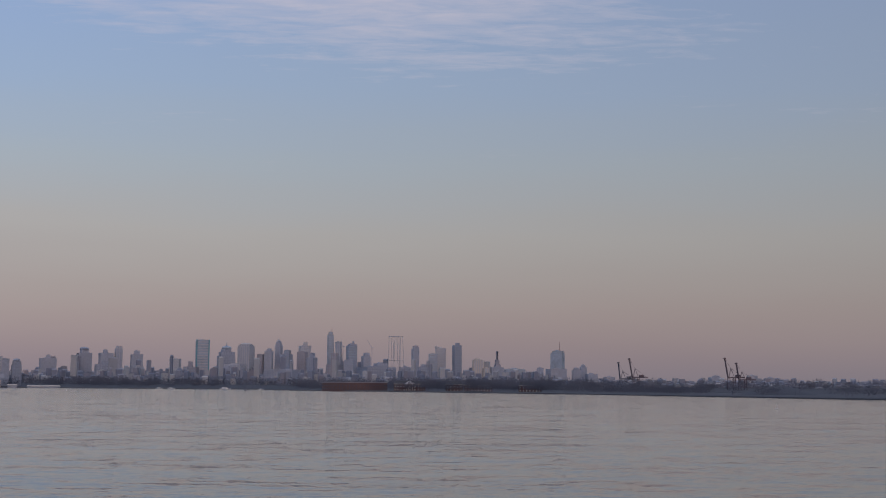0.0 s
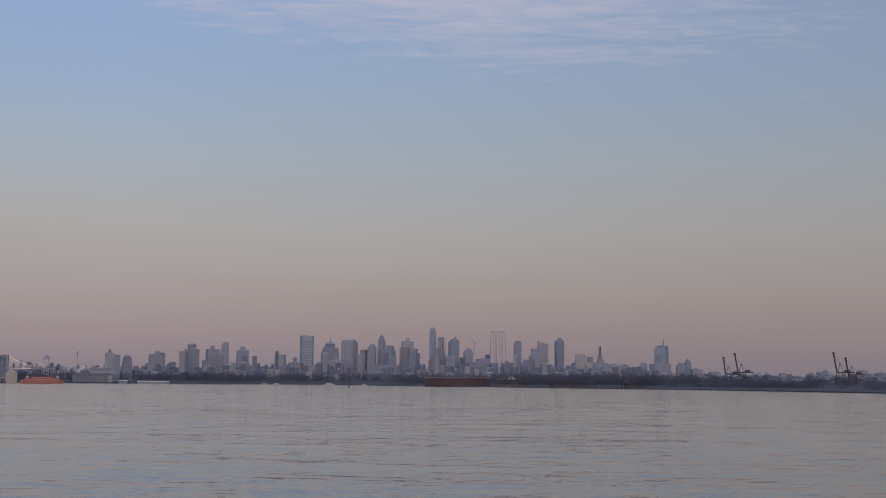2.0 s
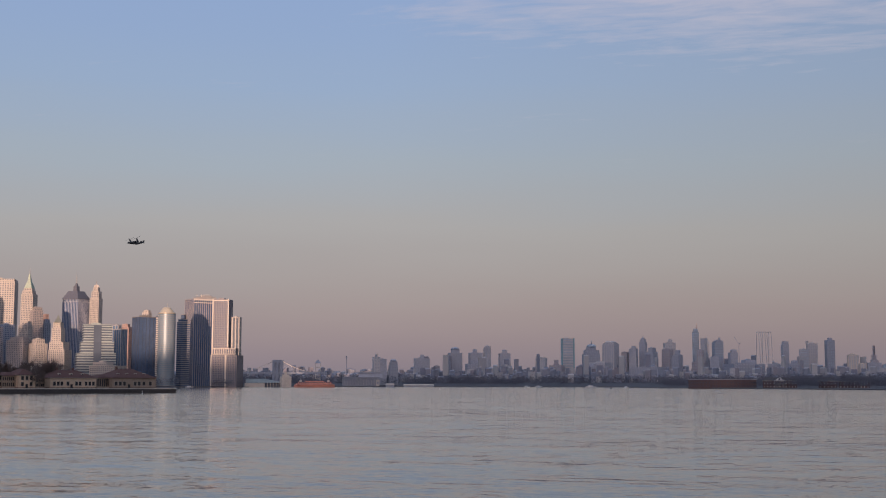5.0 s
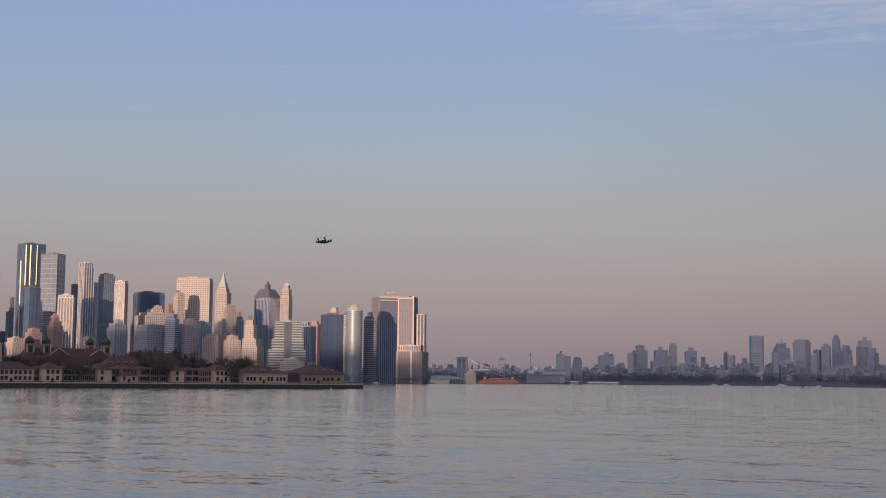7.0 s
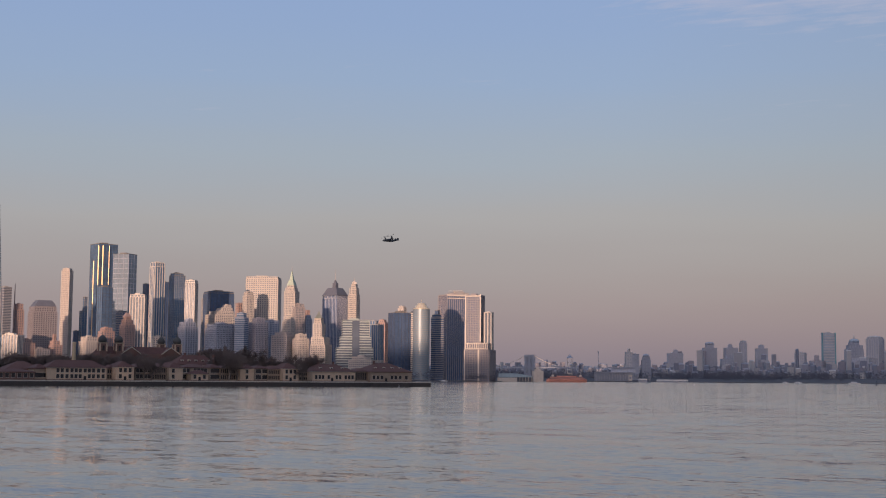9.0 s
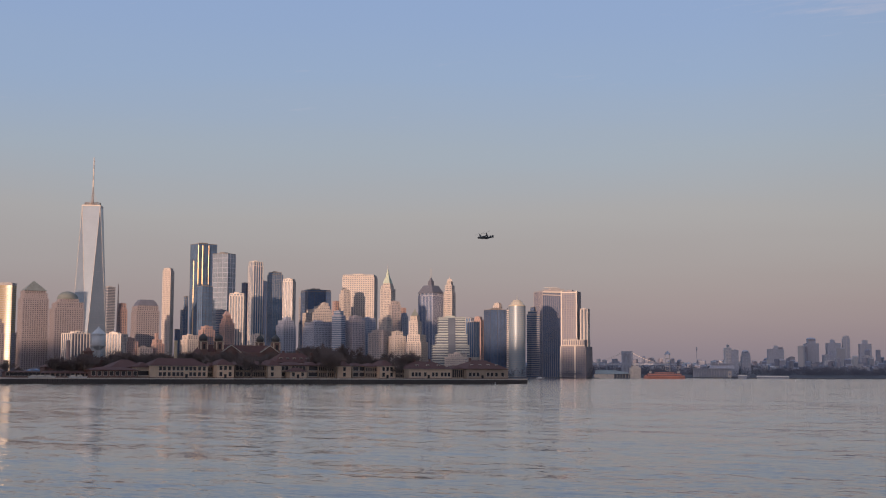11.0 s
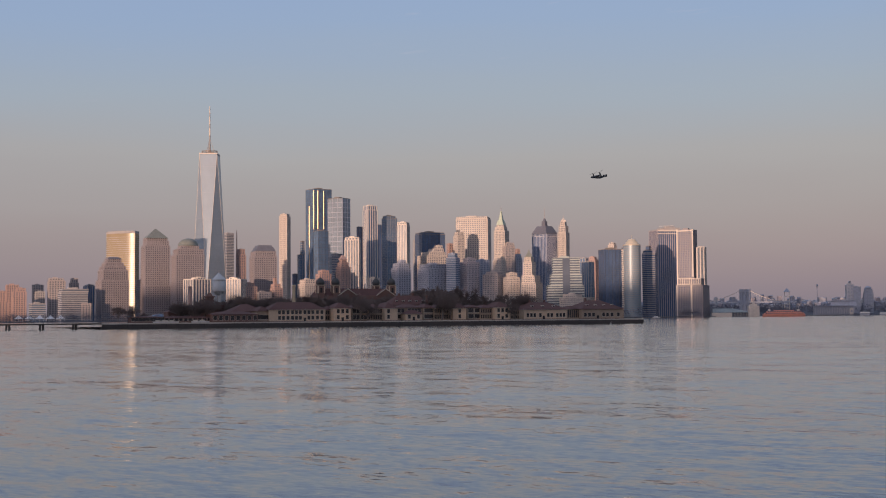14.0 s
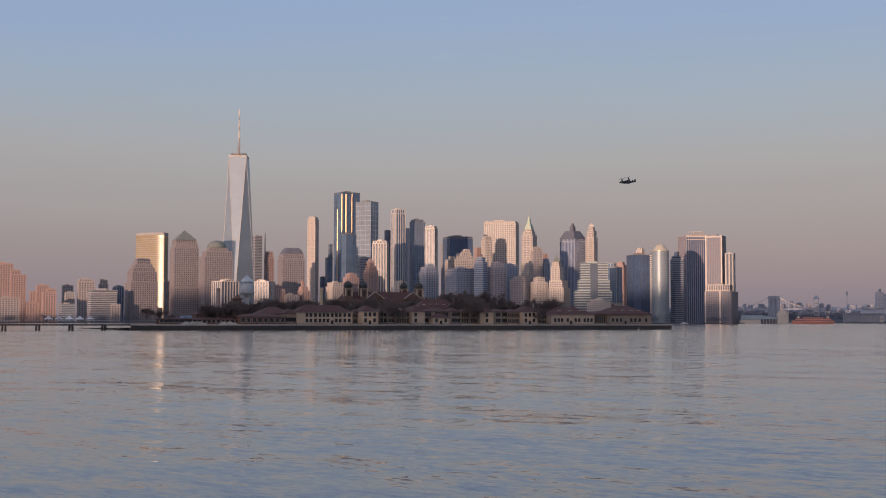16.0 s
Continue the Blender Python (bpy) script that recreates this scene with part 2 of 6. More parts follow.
def block(parent, x, y, z0, z1, w, d, core, skin, mode="grid", bay=6.0, floor=4.0, proud=0.7, roof=M_ROOF):
    """A storeyed block: a glazed core, with piers and spandrels standing proud on the front and the two sides."""
    bm = bmesh.new()
    add_box(bm, x - w / 2 + 0.4, x + w / 2 - 0.4, y - d / 2 + 0.4, y + d / 2 - 0.4, z0, z1 - 0.3)
    part("glazed_core", bm, core, parent)
    top = bmesh.new()
    add_box(top, x - w / 2 - 0.1, x + w / 2 + 0.1, y - d / 2 - 0.1, y + d / 2 + 0.1, z1 - 1.2, z1)
    add_box(top, x - w * 0.22, x + w * 0.12, y - d * 0.2, y + d * 0.2, z1, z1 + min(3.5, w * 0.1))
    part("roof", top, roof if mode == "glass" else skin, parent)
    bars = bmesh.new()
    if mode in ("grid", "vert", "glass"):
        thick = {"grid": 0.42, "vert": 0.29, "glass": 0.07}[mode] * bay
        n = max(2, round(w / bay))
        for i in range(n + 1):
            px = x - w / 2 + thick / 2 + (w - thick) * i / n
            if mode == "vert" and bay >= 7:
                piece("pier", skin, parent, px, y - d / 2 + 0.2, z0, thick, proud, z1 - z0 - 0.3)
            else:
                add_box(bars, px - thick / 2, px + thick / 2, y - d / 2 + 0.2 - proud / 2, y - d / 2 + 0.2 + proud / 2, z0, z1 - 0.4)
        n = max(1, round(d / bay))
        for i in range(n + 1):
            py = y - d / 2 + thick / 2 + (d - thick) * i / n
            for s in (-1, 1):
                px = x + s * (w / 2 - 0.2)
                add_box(bars, px - proud / 2, px + proud / 2, py - thick / 2, py + thick / 2, z0, z1 - 0.4)
    if mode in ("grid", "horiz", "glass"):
        high = {"grid": 0.45, "horiz": 0.45, "glass": 0.09}[mode] * floor
        n = max(1, round((z1 - z0) / floor))
        for i in range(n):
            z = z0 + (z1 - z0) * i / n
            add_box(bars, x - w / 2 + 0.12, x + w / 2 - 0.12, y - d / 2 + 0.12, y + d / 2 - 0.12, z, z + high)
    tagged(part("facade_grid", bars, skin, parent), kind="stuff")


def building(name, label, bearing, dist, turn, tiers, core, skin, mode="grid", bay=6.0, floor=4.0, category="skyscraper"):
    """A tower of stacked or stepped blocks; each tier: side shift, width, depth, foot and top."""
    ob = thing(name, Matrix.Translation(heading(bearing, dist)) @ pose(0, 0, 0, 0, 0, bearing + turn), label, category)
    for shift, w, d, z0, z1 in tiers:
        block(ob, shift, 0, z0, z1, w, d, core, skin, mode, bay, floor)
    return ob


# ---- ground ----
def ground():
    bm = bmesh.new()
    bmesh.ops.create_grid(bm, x_segments=40, y_segments=40, size=6000)
    solid("water", bm, M_WATER, "calm rippled harbour water reflecting the dusk sky", "water", "structure")


ground()


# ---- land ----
# Ground colour has some blue distance haze mixed in.
M_LAND = surface("haze_winter_ground", (0.085, 0.09, 0.11), 0.95, scale=0.02, fine=0.3)
M_QUAY = surface("dark_wet_stone", (0.07, 0.066, 0.068), 0.9, scale=0.1, fine=1.5, bump=0.4)
M_CAP = surface("pale_stone_coping", (0.50, 0.47, 0.44), 0.9, scale=0.3, fine=2.0)
M_TWIG = surface("bare_winter_twigs", (0.17, 0.14, 0.135), 0.95, scale=0.1, fine=1.0)
# Woods are lifted and blued for haze, unlike the browner twigs nearby.
M_WOODS = surface("haze_winter_woods", (0.13, 0.14, 0.185), 0.95, scale=0.02, fine=0.3)


def islands_material(name, colours):
    """One material for many small houses, each with a colour of its own."""
    m = bpy.data.materials.new(name)
    m.use_nodes = True
    nt = m.node_tree
    g = nt.nodes.new("ShaderNodeNewGeometry")
    n = len(colours)
    base = ramp(nt, g.outputs["Random Per Island"], [(i / n, c) for i, c in enumerate(colours)], "CONSTANT")
    tc = nt.nodes.new("ShaderNodeTexCoord")
    grain = node(nt, "ShaderNodeTexNoise", Scale=0.3, Detail=4.0)
    link(nt, tc.outputs["Object"], grain.inputs["Vector"])
    # the grain also pulls every wall towards hazy blue-grey
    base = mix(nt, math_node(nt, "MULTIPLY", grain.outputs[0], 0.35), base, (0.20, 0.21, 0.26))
    link(nt, base, nt.nodes["Principled BSDF"].inputs["Base Color"])
    nt.nodes["Principled BSDF"].inputs["Roughness"].default_value = 0.85
    return m


# Wall colours are blued so that distance haze is part of the paint.
M_TOWN = islands_material("haze_town_walls", [(0.27, 0.30, 0.38), (0.33, 0.34, 0.41), (0.22, 0.25, 0.33), (0.40, 0.41, 0.46), (0.30, 0.29, 0.34), (0.50, 0.50, 0.53), (0.25, 0.27, 0.35)])


def shore(name, label, line, inland, height, rise=0.0):
    """A strip of land behind a shoreline given as (bearing, distance), with a steep bank, rising inland."""
    bm = bmesh.new()
    rows = []
    for b, d in line:
        far = max(d + 60, inland)
        rows.append([bm.verts.new(heading(b, dd, z)) for dd, z in ((d, -1), (d, height * 0.6), (d + 12, height), (d + (far - d) * 0.7, height + rise), (far, height + rise), (far, -1))])
    for p, q in zip(rows, rows[1:]):
        for i in range(5):
            bm.faces.new((p[i], q[i], q[i + 1], p[i + 1]))
    bmesh.ops.recalc_face_normals(bm, faces=bm.faces)
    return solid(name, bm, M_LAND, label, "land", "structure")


FORT_LINE = [(5.9, 2740), (5.0, 2500), (0.9, 2100), (-8, 1500), (-17.3, 1000), (-30, 760)]
shore("ground_city", "low waterfront land under the city towers", [(66, 2500), (52, 2640), (40, 2620), (30, 2620), (22.4, 2660)], 3900, 2.0)
shore("ground_far_shore", "far low shore with quays and trees", [(28, 3600), (18, 3500), (8, 3500), (0, 3500), (-12, 3500), (-30, 3400)], 4950, 2.0, 28.0)
shore("ground_fort_island", "low wooded island with a dark shoreline", FORT_LINE, 3000, 1.6)


def near_bank():
    """The quay on which the viewer stands, reaching back to the added shade blocks."""
    bm = bmesh.new()
    add_box(bm, -2600, 2600, -2200, 1.6, -1, 3.9)
    solid("ground_near_bank", bm, M_QUAY, "plain stone quay at the near waterside", "quay", "structure", pose(0, 0, 0, 0, 0, 18))


near_bank()


def shade_blocks():
    """Unseen blocks added behind the viewer to keep sun off water and lower storeys."""
    rng = random.Random(31)
    m = Matrix.Translation(heading(SUN_BEARING, 2000)) @ pose(0, 0, 0, 0, 0, SUN_BEARING)
    bm = bmesh.new()
    x = -2700.0
    while x < 2800:
        w = rng.uniform(50, 120)
        # heights follow x by where shade is wanted
        h = (335, 365) if x < 740 else (125, 160) if x < 1170 else (192, 218) if x < 1500 else (112, 150) if x < 1900 else (70, 95)
        add_box(bm, x, x + w - 1, -30 + rng.uniform(-20, 20), 40, 0, rng.uniform(*h))
        x += w
    solid("backdrop_west_bank", bm, M_GREY, "unseen grey blocks added to shade the scene", "backdrop", "structure", m)


shade_blocks()


def soften(m):
    """Twig masses scatter light much the same all over: lean their shading towards the open sky."""
    nt = m.node_tree
    g = nt.nodes.new("ShaderNodeNewGeometry")
    part_way = nt.nodes.new("ShaderNodeVectorMath")
    part_way.operation = "MULTIPLY"
    link(nt, g.outputs["Normal"], part_way.inputs[0])
    part_way.inputs[1].default_value = (0.3, 0.3, 0.3)
    add = nt.nodes.new("ShaderNodeVectorMath")
    link(nt, part_way.outputs[0], add.inputs[0])
    add.inputs[1].default_value = (0.25, -0.5, 0.6)
    unit_n = nt.nodes.new("ShaderNodeVectorMath")
    unit_n.operation = "NORMALIZE"
    link(nt, add.outputs[0], unit_n.inputs[0])
    link(nt, unit_n.outputs[0], nt.nodes["Principled BSDF"].inputs["Normal"])


soften(M_WOODS)


def tri_soup(name, verts, faces, material, label, category, kind="stuff"):
    me = bpy.data.meshes.new("mesh")
    me.from_pydata(verts, [], faces)
    me.materials.append(material)
    return tagged(new(name, me), label, category, "", kind)


def woods(name, label, spots, high, wide, seed, leaves=70, size=1.0):
    """A belt of leafless trees too far off to count: short trunks and crowns of loose twig clumps."""
    rng = random.Random(seed)
    verts, faces = [], []
    for p in spots:
        h, w = high * rng.uniform(0.6, 1.15), wide * rng.uniform(0.7, 1.3)
        b = len(verts)
        verts += [p + Vector((-0.15, 0, -1)), p + Vector((0.15, 0, -1)), p + Vector((0, 0, h * 0.8))]
        faces.append((b, b + 1, b + 2))
        for _ in range(leaves):
            a, r, t = rng.uniform(0, 6.283), rng.random() ** 0.6, rng.uniform(-1, 1)
            c = p + Vector((math.cos(a) * r * w / 2, math.sin(a) * r * w / 2, h * (0.58 + 0.42 * t * math.sqrt(max(0.05, 1 - r * r * 0.9)))))
            b = len(verts)
            s = size * rng.uniform(0.5, 1.5)
            for _ in range(3):
                verts.append(c + Vector((rng.uniform(-s, s), rng.uniform(-s, s), rng.uniform(-s, s))))
            faces.append((b, b + 1, b + 2))
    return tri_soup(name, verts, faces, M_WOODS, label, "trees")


def along(line, b):
    for (b0, d0), (b1, d1) in zip(line, line[1:]):
        if b1 <= b <= b0:
            return d0 + (d1 - d0) * (b0 - b) / (b0 - b1)
    return line[-1][1]


def woods_all():
    rng = random.Random(5)
    spots = []
    for _ in range(760):
        b = rng.uniform(-24, 4.6)
        near_fort = 0.2 < b < 3.8
        if b > -13.2 or rng.random() < 0.15:
            spots.append(heading(b, along(FORT_LINE, b) * (rng.uniform(1.12, 1.2) if near_fort else rng.uniform(1.055, 1.15)) + 15, 1.5))
    # crowns look alike in height from the shore, so nearer ground carries lower growth
    near = [p for p in spots if p.length < 1700]
    away = [p for p in spots if p.length >= 1700]
    woods("island_woods", "leafless trees along the low island", away, 21, 24, 1, 130, 1.1)
    woods("island_scrub", "low bare scrub and small trees on the near island end", near, 10, 17, 2, 130, 0.6)
    spots = [heading(rng.uniform(8, 27), rng.uniform(3580, 3900), 3) for _ in range(330)]
    spots += [heading(rng.uniform(-24, 8), rng.uniform(3600, 4100), 6) for _ in range(330)]
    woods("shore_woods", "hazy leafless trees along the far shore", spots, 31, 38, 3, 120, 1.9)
    spots = [heading(rng.uniform(22.5, 60), rng.uniform(2640, 2670), 2) for _ in range(260)]
    woods("waterfront_trees", "bare trees along the city waterfront", spots, 17, 20, 4, 90, 1.1)


woods_all()


def town():
    """Low houses and blocks of the far shore, past counting."""
    rng = random.Random(9)
    verts, faces = [], []
    for _ in range(4200):
        b = rng.uniform(-26, 27)
        d = rng.uniform(3900, 4650)
        z = 2 + 26 * min(1, (d - 3500) / 1000)
        high = rng.uniform(7, 19) * (1.8 if rng.random() < 0.12 else 1.0) * (1.35 if b > -7 else 0.7)
        if -6 < b < 15 and rng.random() < 0.16:
            high *= 1.9
        p, w, dp = heading(b, d, z - 3), rng.uniform(3, 9.5), rng.uniform(4, 8)
        m = Matrix.Translation(p) @ pose(0, 0, 0, 0, 0, b + rng.uniform(-30, 30))
        o = len(verts)
        verts += [m @ Vector((x, y, zz)) for zz in (0, high) for x, y in ((-w, -dp), (w, -dp), (w, dp), (-w, dp))]
        faces += [tuple(o + i for i in f) for f in ((4, 5, 6, 7), (0, 1, 5, 4), (1, 2, 6, 5), (2, 3, 7, 6), (3, 0, 4, 7))]
        if rng.random() < 0.5:
            o2 = len(verts)
            verts += [m @ Vector((-w, 0, high + 3)), m @ Vector((w, 0, high + 3))]
            faces += [(o + 4, o + 5, o2 + 1, o2), (o + 6, o + 7, o2, o2 + 1), (o + 5, o + 6, o2 + 1), (o + 7, o + 4, o2)]
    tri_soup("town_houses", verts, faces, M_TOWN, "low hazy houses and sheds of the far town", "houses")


town()

# ---- city towers ----
building("apartment_block", "pink brick riverside apartment tower with round lit crown", 53.44, 3050, 4, [(0.1, 33.0, 30.0, 0, 106.0), (-5.0, 20.0, 20.0, 106.0, 116.0)], M_SHADE, M_BRICK, "grid", 6, 4, "apartment building")
building("apartment_block", "tall brick apartment slab beyond the river", 54.02, 3150, 4, [(0.1, 40.0, 37.3, 0, 134.2)], M_SHADE, M_BRICK, "grid", 6, 4, "apartment building")
building("apartment_block", "rose brick apartment block with stepped top", 52.87, 2950, 4, [(0.2, 25.9, 26.6, 0, 44.2), (1.7, 12.9, 13.3, 44.2, 67.2)], M_SHADE, M_BRICK, "grid", 6, 4, "apartment building")
building("apartment_block", "long low rose brick apartment block by the river", 53.86, 2950, 4, [(0.1, 48.5, 45.3, 0, 53.9)], M_SHADE, M_PINK, "grid", 6, 4, "apartment building")
building("apartment_block", "reddish brick apartment block with dark flat cap", 52.18, 2900, 4, [(0.1, 28.2, 23.4, 0, 65.0), (3.4, 18.5, 15.4, 65.0, 72.2)], M_SHADE, M_BRICK, "grid", 6, 4, "apartment building")
building("apartment_block", "distant brown brick tower behind riverside apartments", 52.46, 3350, 4, [(0.0, 28.5, 29.4, 0, 90.8)], M_SHADE, M_BRICK, "grid", 6, 4, "apartment building")
building("apartment_block", "pink apartment block with water tank roof", 51.44, 3300, 4, [(0.0, 25.5, 23.8, 0, 89.6)], M_SHADE, M_PINK, "grid", 6, 4, "apartment building")
building("apartment_block", "grey-rose apartment building with stepped roof", 51.35, 3100, 4, [(0.0, 21.2, 19.8, 0, 69.2)], M_SHADE, M_GREY, "grid", 6, 4, "apartment building")
building("office_block", "low greenish glass riverside building", 51.45, 2880, 12, [(0.0, 29.1, 29.9, 0, 39.6)], M_GLASS, M_GREY, "horiz", 6, 4, "office building")
building("apartment_block", "tall pinkish apartment building with ragged roofline", 50.69, 3100, 4, [(0.1, 37.1, 34.6, 0, 93.6), (-1.4, 31.5, 29.4, 93.6, 98.8)], M_SHADE, M_PINK, "grid", 6, 4, "apartment building")
building("apartment_block", "pink apartment building with bulkhead on roof", 49.98, 3140, 4, [(0.1, 20.8, 21.4, 0, 89.6), (0.6, 16.1, 16.6, 89.6, 100.1)], M_SHADE, M_PINK, "grid", 6, 4, "apartment building")
building("office_block", "dark glass office block with bright pale roof edge", 50.01, 2850, 10, [(-0.5, 54.5, 46.6, 0, 62.9), (1.2, 53.5, 45.7, 62.9, 68.8)], M_SHADE, M_GREY, "horiz", 6, 4, "office building")
building("apartment_block", "rose stone apartment wing beside the glass block", 49.48, 2840, 4, [(0.0, 20.0, 21.2, 0, 39.0)], M_SHADE, M_PINK, "grid", 6, 4, "apartment building")
building("office_block", "slate-clad office building with dark top", 49.36, 3180, 30, [(0.0, 20.2, 18.9, 0, 84.1), (0.7, 15.4, 14.4, 84.1, 86.8)], M_DARK, M_GREY, "vert", 6, 4, "office building")
building("office_tower", "rose granite stepped tower with octagonal crown", 48.42, 2900, 14, [(0.3, 58.7, 52.8, 0, 88.2), (2.0, 53.7, 48.4, 88.2, 110.1), (1.3, 46.8, 42.1, 110.1, 118.7), (1.2, 38.8, 34.9, 118.7, 126.0), (1.7, 29.9, 26.9, 126.0, 135.8)], M_SMOKE, M_ROSE, "grid", 5, 4, "skyscraper")
building("office_tower", "grey granite tower with copper pyramid roof", 46.62, 2880, 12, [(0.6, 55.4, 48.6, 0, 76.6), (-0.0, 53.5, 46.8, 76.6, 162.0), (2.3, 45.2, 39.6, 162.0, 173.0), (-0.8, 44.2, 38.8, 162.0, 179.0)], M_SMOKE, M_ROSE, "grid", 5, 4, "skyscraper")
building("office_tower", "low granite wing with square windows", 47.14, 2960, 27, [(0.0, 22.2, 23.5, 0, 91.3)], M_SMOKE, M_ROSE, "grid", 5, 4, "skyscraper")
building("office_tower", "broad granite tower with copper dome roof", 45.27, 2800, 12, [(0.1, 59.5, 52.1, 0, 138.8), (1.9, 54.5, 47.7, 138.8, 150.7), (1.8, 38.3, 33.6, 150.7, 157.9)], M_SMOKE, M_ROSE, "grid", 5, 4, "skyscraper")
building("office_tower", "grey granite wing below the domed tower", 46.95, 2940, 33, [(-0.2, 16.9, 14.0, 0, 134.2), (-1.3, 13.2, 10.9, 134.2, 90.7)], M_SMOKE, M_ROSE, "grid", 5, 4, "skyscraper")
building("office_tower", "dark glass slab behind the tall tower", 43.53, 3500, 27, [(0.0, 21.6, 22.8, 0, 229.9)], M_SHADE, M_GREY, "horiz", 6, 4, "skyscraper")
building("office_tower", "slim pink brick tower with stepped crown", 42.99, 3350, 27, [(0.0, 18.6, 19.7, 0, 165.7), (-0.0, 14.5, 15.3, 165.7, 180.1)], M_SHADE, M_BRICK, "grid", 6, 4, "skyscraper")
building("apartment_block", "pale apartment block with vertical brick ribs", 44.86, 2700, 33, [(0.1, 42.9, 35.6, 0, 84.9), (4.7, 21.0, 17.4, 84.9, 88.4)], M_SHADE, M_WHITE, "vert", 7, 4, "apartment building")
building("apartment_block", "pale apartment block with ribbed facade", 43.17, 2700, -24, [(0.0, 31.7, 32.6, 0, 84.9), (-7.5, 12.8, 13.2, 84.9, 88.4)], M_SHADE, M_WHITE, "vert", 7, 4, "apartment building")
building("apartment_block", "red brick riverside apartment house", 42.66, 2720, 33, [(0.0, 27.7, 23.0, 0, 70.3), (-0.7, 19.7, 16.3, 70.3, 77.3)], M_SHADE, M_BRICK, "grid", 6, 4, "apartment building")
building("office_tower", "grey granite tower with cut-corner pyramid roof", 42.03, 2800, 14, [(0.1, 49.2, 44.2, 0, 135.5), (0.0, 45.2, 40.6, 135.5, 146.3)], M_SMOKE, M_ROSE, "grid", 5, 4, "skyscraper")
building("apartment_block", "low ornate brick apartment house with lit turret", 41.47, 2750, 27, [(0.0, 19.7, 20.8, 0, 67.4), (-1.3, 14.5, 15.4, 67.4, 75.7), (-3.3, 5.1, 5.4, 75.7, 88.7)], M_SHADE, M_BRICK, "grid", 6, 4, "apartment building")
building("apartment_block", "low grey riverside apartments among trees", 42.10, 2730, 30, [(0.0, 30.5, 28.4, 0, 58.8)], M_SHADE, M_PINK, "grid", 6, 4, "apartment building")
building("office_tower", "slender pale limestone tower with narrow windows", 41.09, 3150, -24, [(0.0, 20.2, 20.8, 0, 248.7), (0.0, 16.2, 16.7, 248.7, 254.2)], M_GRANITE, M_STONE, "grid", 4, 5, "skyscraper")
building("office_tower", "dark narrow glass building beside limestone tower", 40.65, 3200, -24, [(0.0, 12.3, 12.7, 0, 111.8)], M_DARK, M_STEEL, "glass", 6, 4, "skyscraper")
building("office_tower", "grey stepped glass tower with fins", 40.39, 3150, 30, [(0.0, 13.2, 12.3, 0, 156.3), (3.9, 8.1, 7.6, 156.3, 188.9)], M_GLASS, M_GREY, "glass", 6, 4, "skyscraper")
glint_tower = building("office_tower", "tall dark blue glass tower with painted gold glints", 39.62, 3400, 30, [(0.0, 52.4, 43.9, 0, 337.6)], M_GLASS, M_STEEL, "glass", 6, 8, "skyscraper")
building("office_tower", "blue glass tower reflecting its neighbours", 39.53, 3100, 33, [(0.0, 27.9, 23.1, 0, 210.2)], M_GLASS, M_STEEL, "glass", 9, 8, "skyscraper")
building("office_tower", "pale blue mirror glass tower with sheer faces", 38.73, 3250, -34, [(0.0, 44.0, 35.1, 0, 300.5)], M_PALE, M_HAZE_DARK, "glass", 14, 12, "skyscraper")
building("apartment_block", "low limestone building with many windows", 40.11, 2800, 33, [(0.0, 33.5, 27.8, 0, 76.8), (0.0, 26.0, 21.6, 76.8, 86.4)], M_SHADE, M_STONE, "grid", 6, 4, "apartment building")
building("apartment_block", "red-roofed brick building with dark bays", 39.42, 2850, 30, [(0.0, 25.7, 24.0, 0, 100.1), (0.0, 18.4, 17.1, 100.1, 107.4)], M_GLASS, M_BRICK, "grid", 6, 4, "apartment building")
building("office_tower", "blue glass office slab below the mirror tower", 38.82, 3150, -30, [(0.0, 19.3, 18.0, 0, 157.6)], M_DARK, M_GREY, "horiz", 6, 4, "skyscraper")
building("office_tower", "brown brick tower with stepped mansard top", 38.56, 2800, 33, [(-0.0, 24.3, 20.2, 0, 112.8), (0.0, 18.7, 15.5, 112.8, 122.5), (-0.7, 12.2, 10.1, 122.5, 129.8)], M_SHADE, M_BRICK, "grid", 4, 4, "skyscraper")
building("office_tower", "white ribbed concrete residential tower", 38.14, 2950, -10, [(0.0, 33.0, 25.0, 0, 179.8), (0.0, 31.0, 23.0, 179.8, 184.9)], M_SHADE, M_WHITE, "vert", 7, 4, "skyscraper")
building("office_tower", "dark blue slab behind bright ribbed tower", 37.83, 3350, -30, [(0.0, 12.0, 11.1, 0, 236.8)], M_DARK, M_STEEL, "glass", 6, 4, "skyscraper")
building("office_tower", "tall glass and pale stone tower with notched top", 37.37, 3050, 33, [(-0.0, 26.6, 22.1, 0, 255.8), (0.0, 24.6, 20.4, 255.8, 265.1)], M_GLASS, M_WHITE, "vert", 6, 4, "skyscraper")
building("office_tower", "dark blue glass slab tower", 37.06, 3300, 27, [(0.0, 15.6, 16.5, 0, 239.0)], M_DARK, M_STEEL, "glass", 6, 4, "skyscraper")
building("office_tower", "slim blue-green glass tower with ragged crown", 36.52, 3100, 30, [(-0.0, 28.2, 26.3, 0, 239.6), (-0.8, 23.2, 21.6, 239.6, 245.0)], M_GLASS, M_GREY, "glass", 5, 4, "skyscraper")
building("office_tower", "golden sunlit stone tower with open crown", 35.91, 3000, -20, [(-0.0, 23.8, 21.7, 0, 217.3), (0.0, 21.6, 19.7, 217.3, 222.5)], M_SHADE, M_WHITE, "vert", 4, 4, "skyscraper")
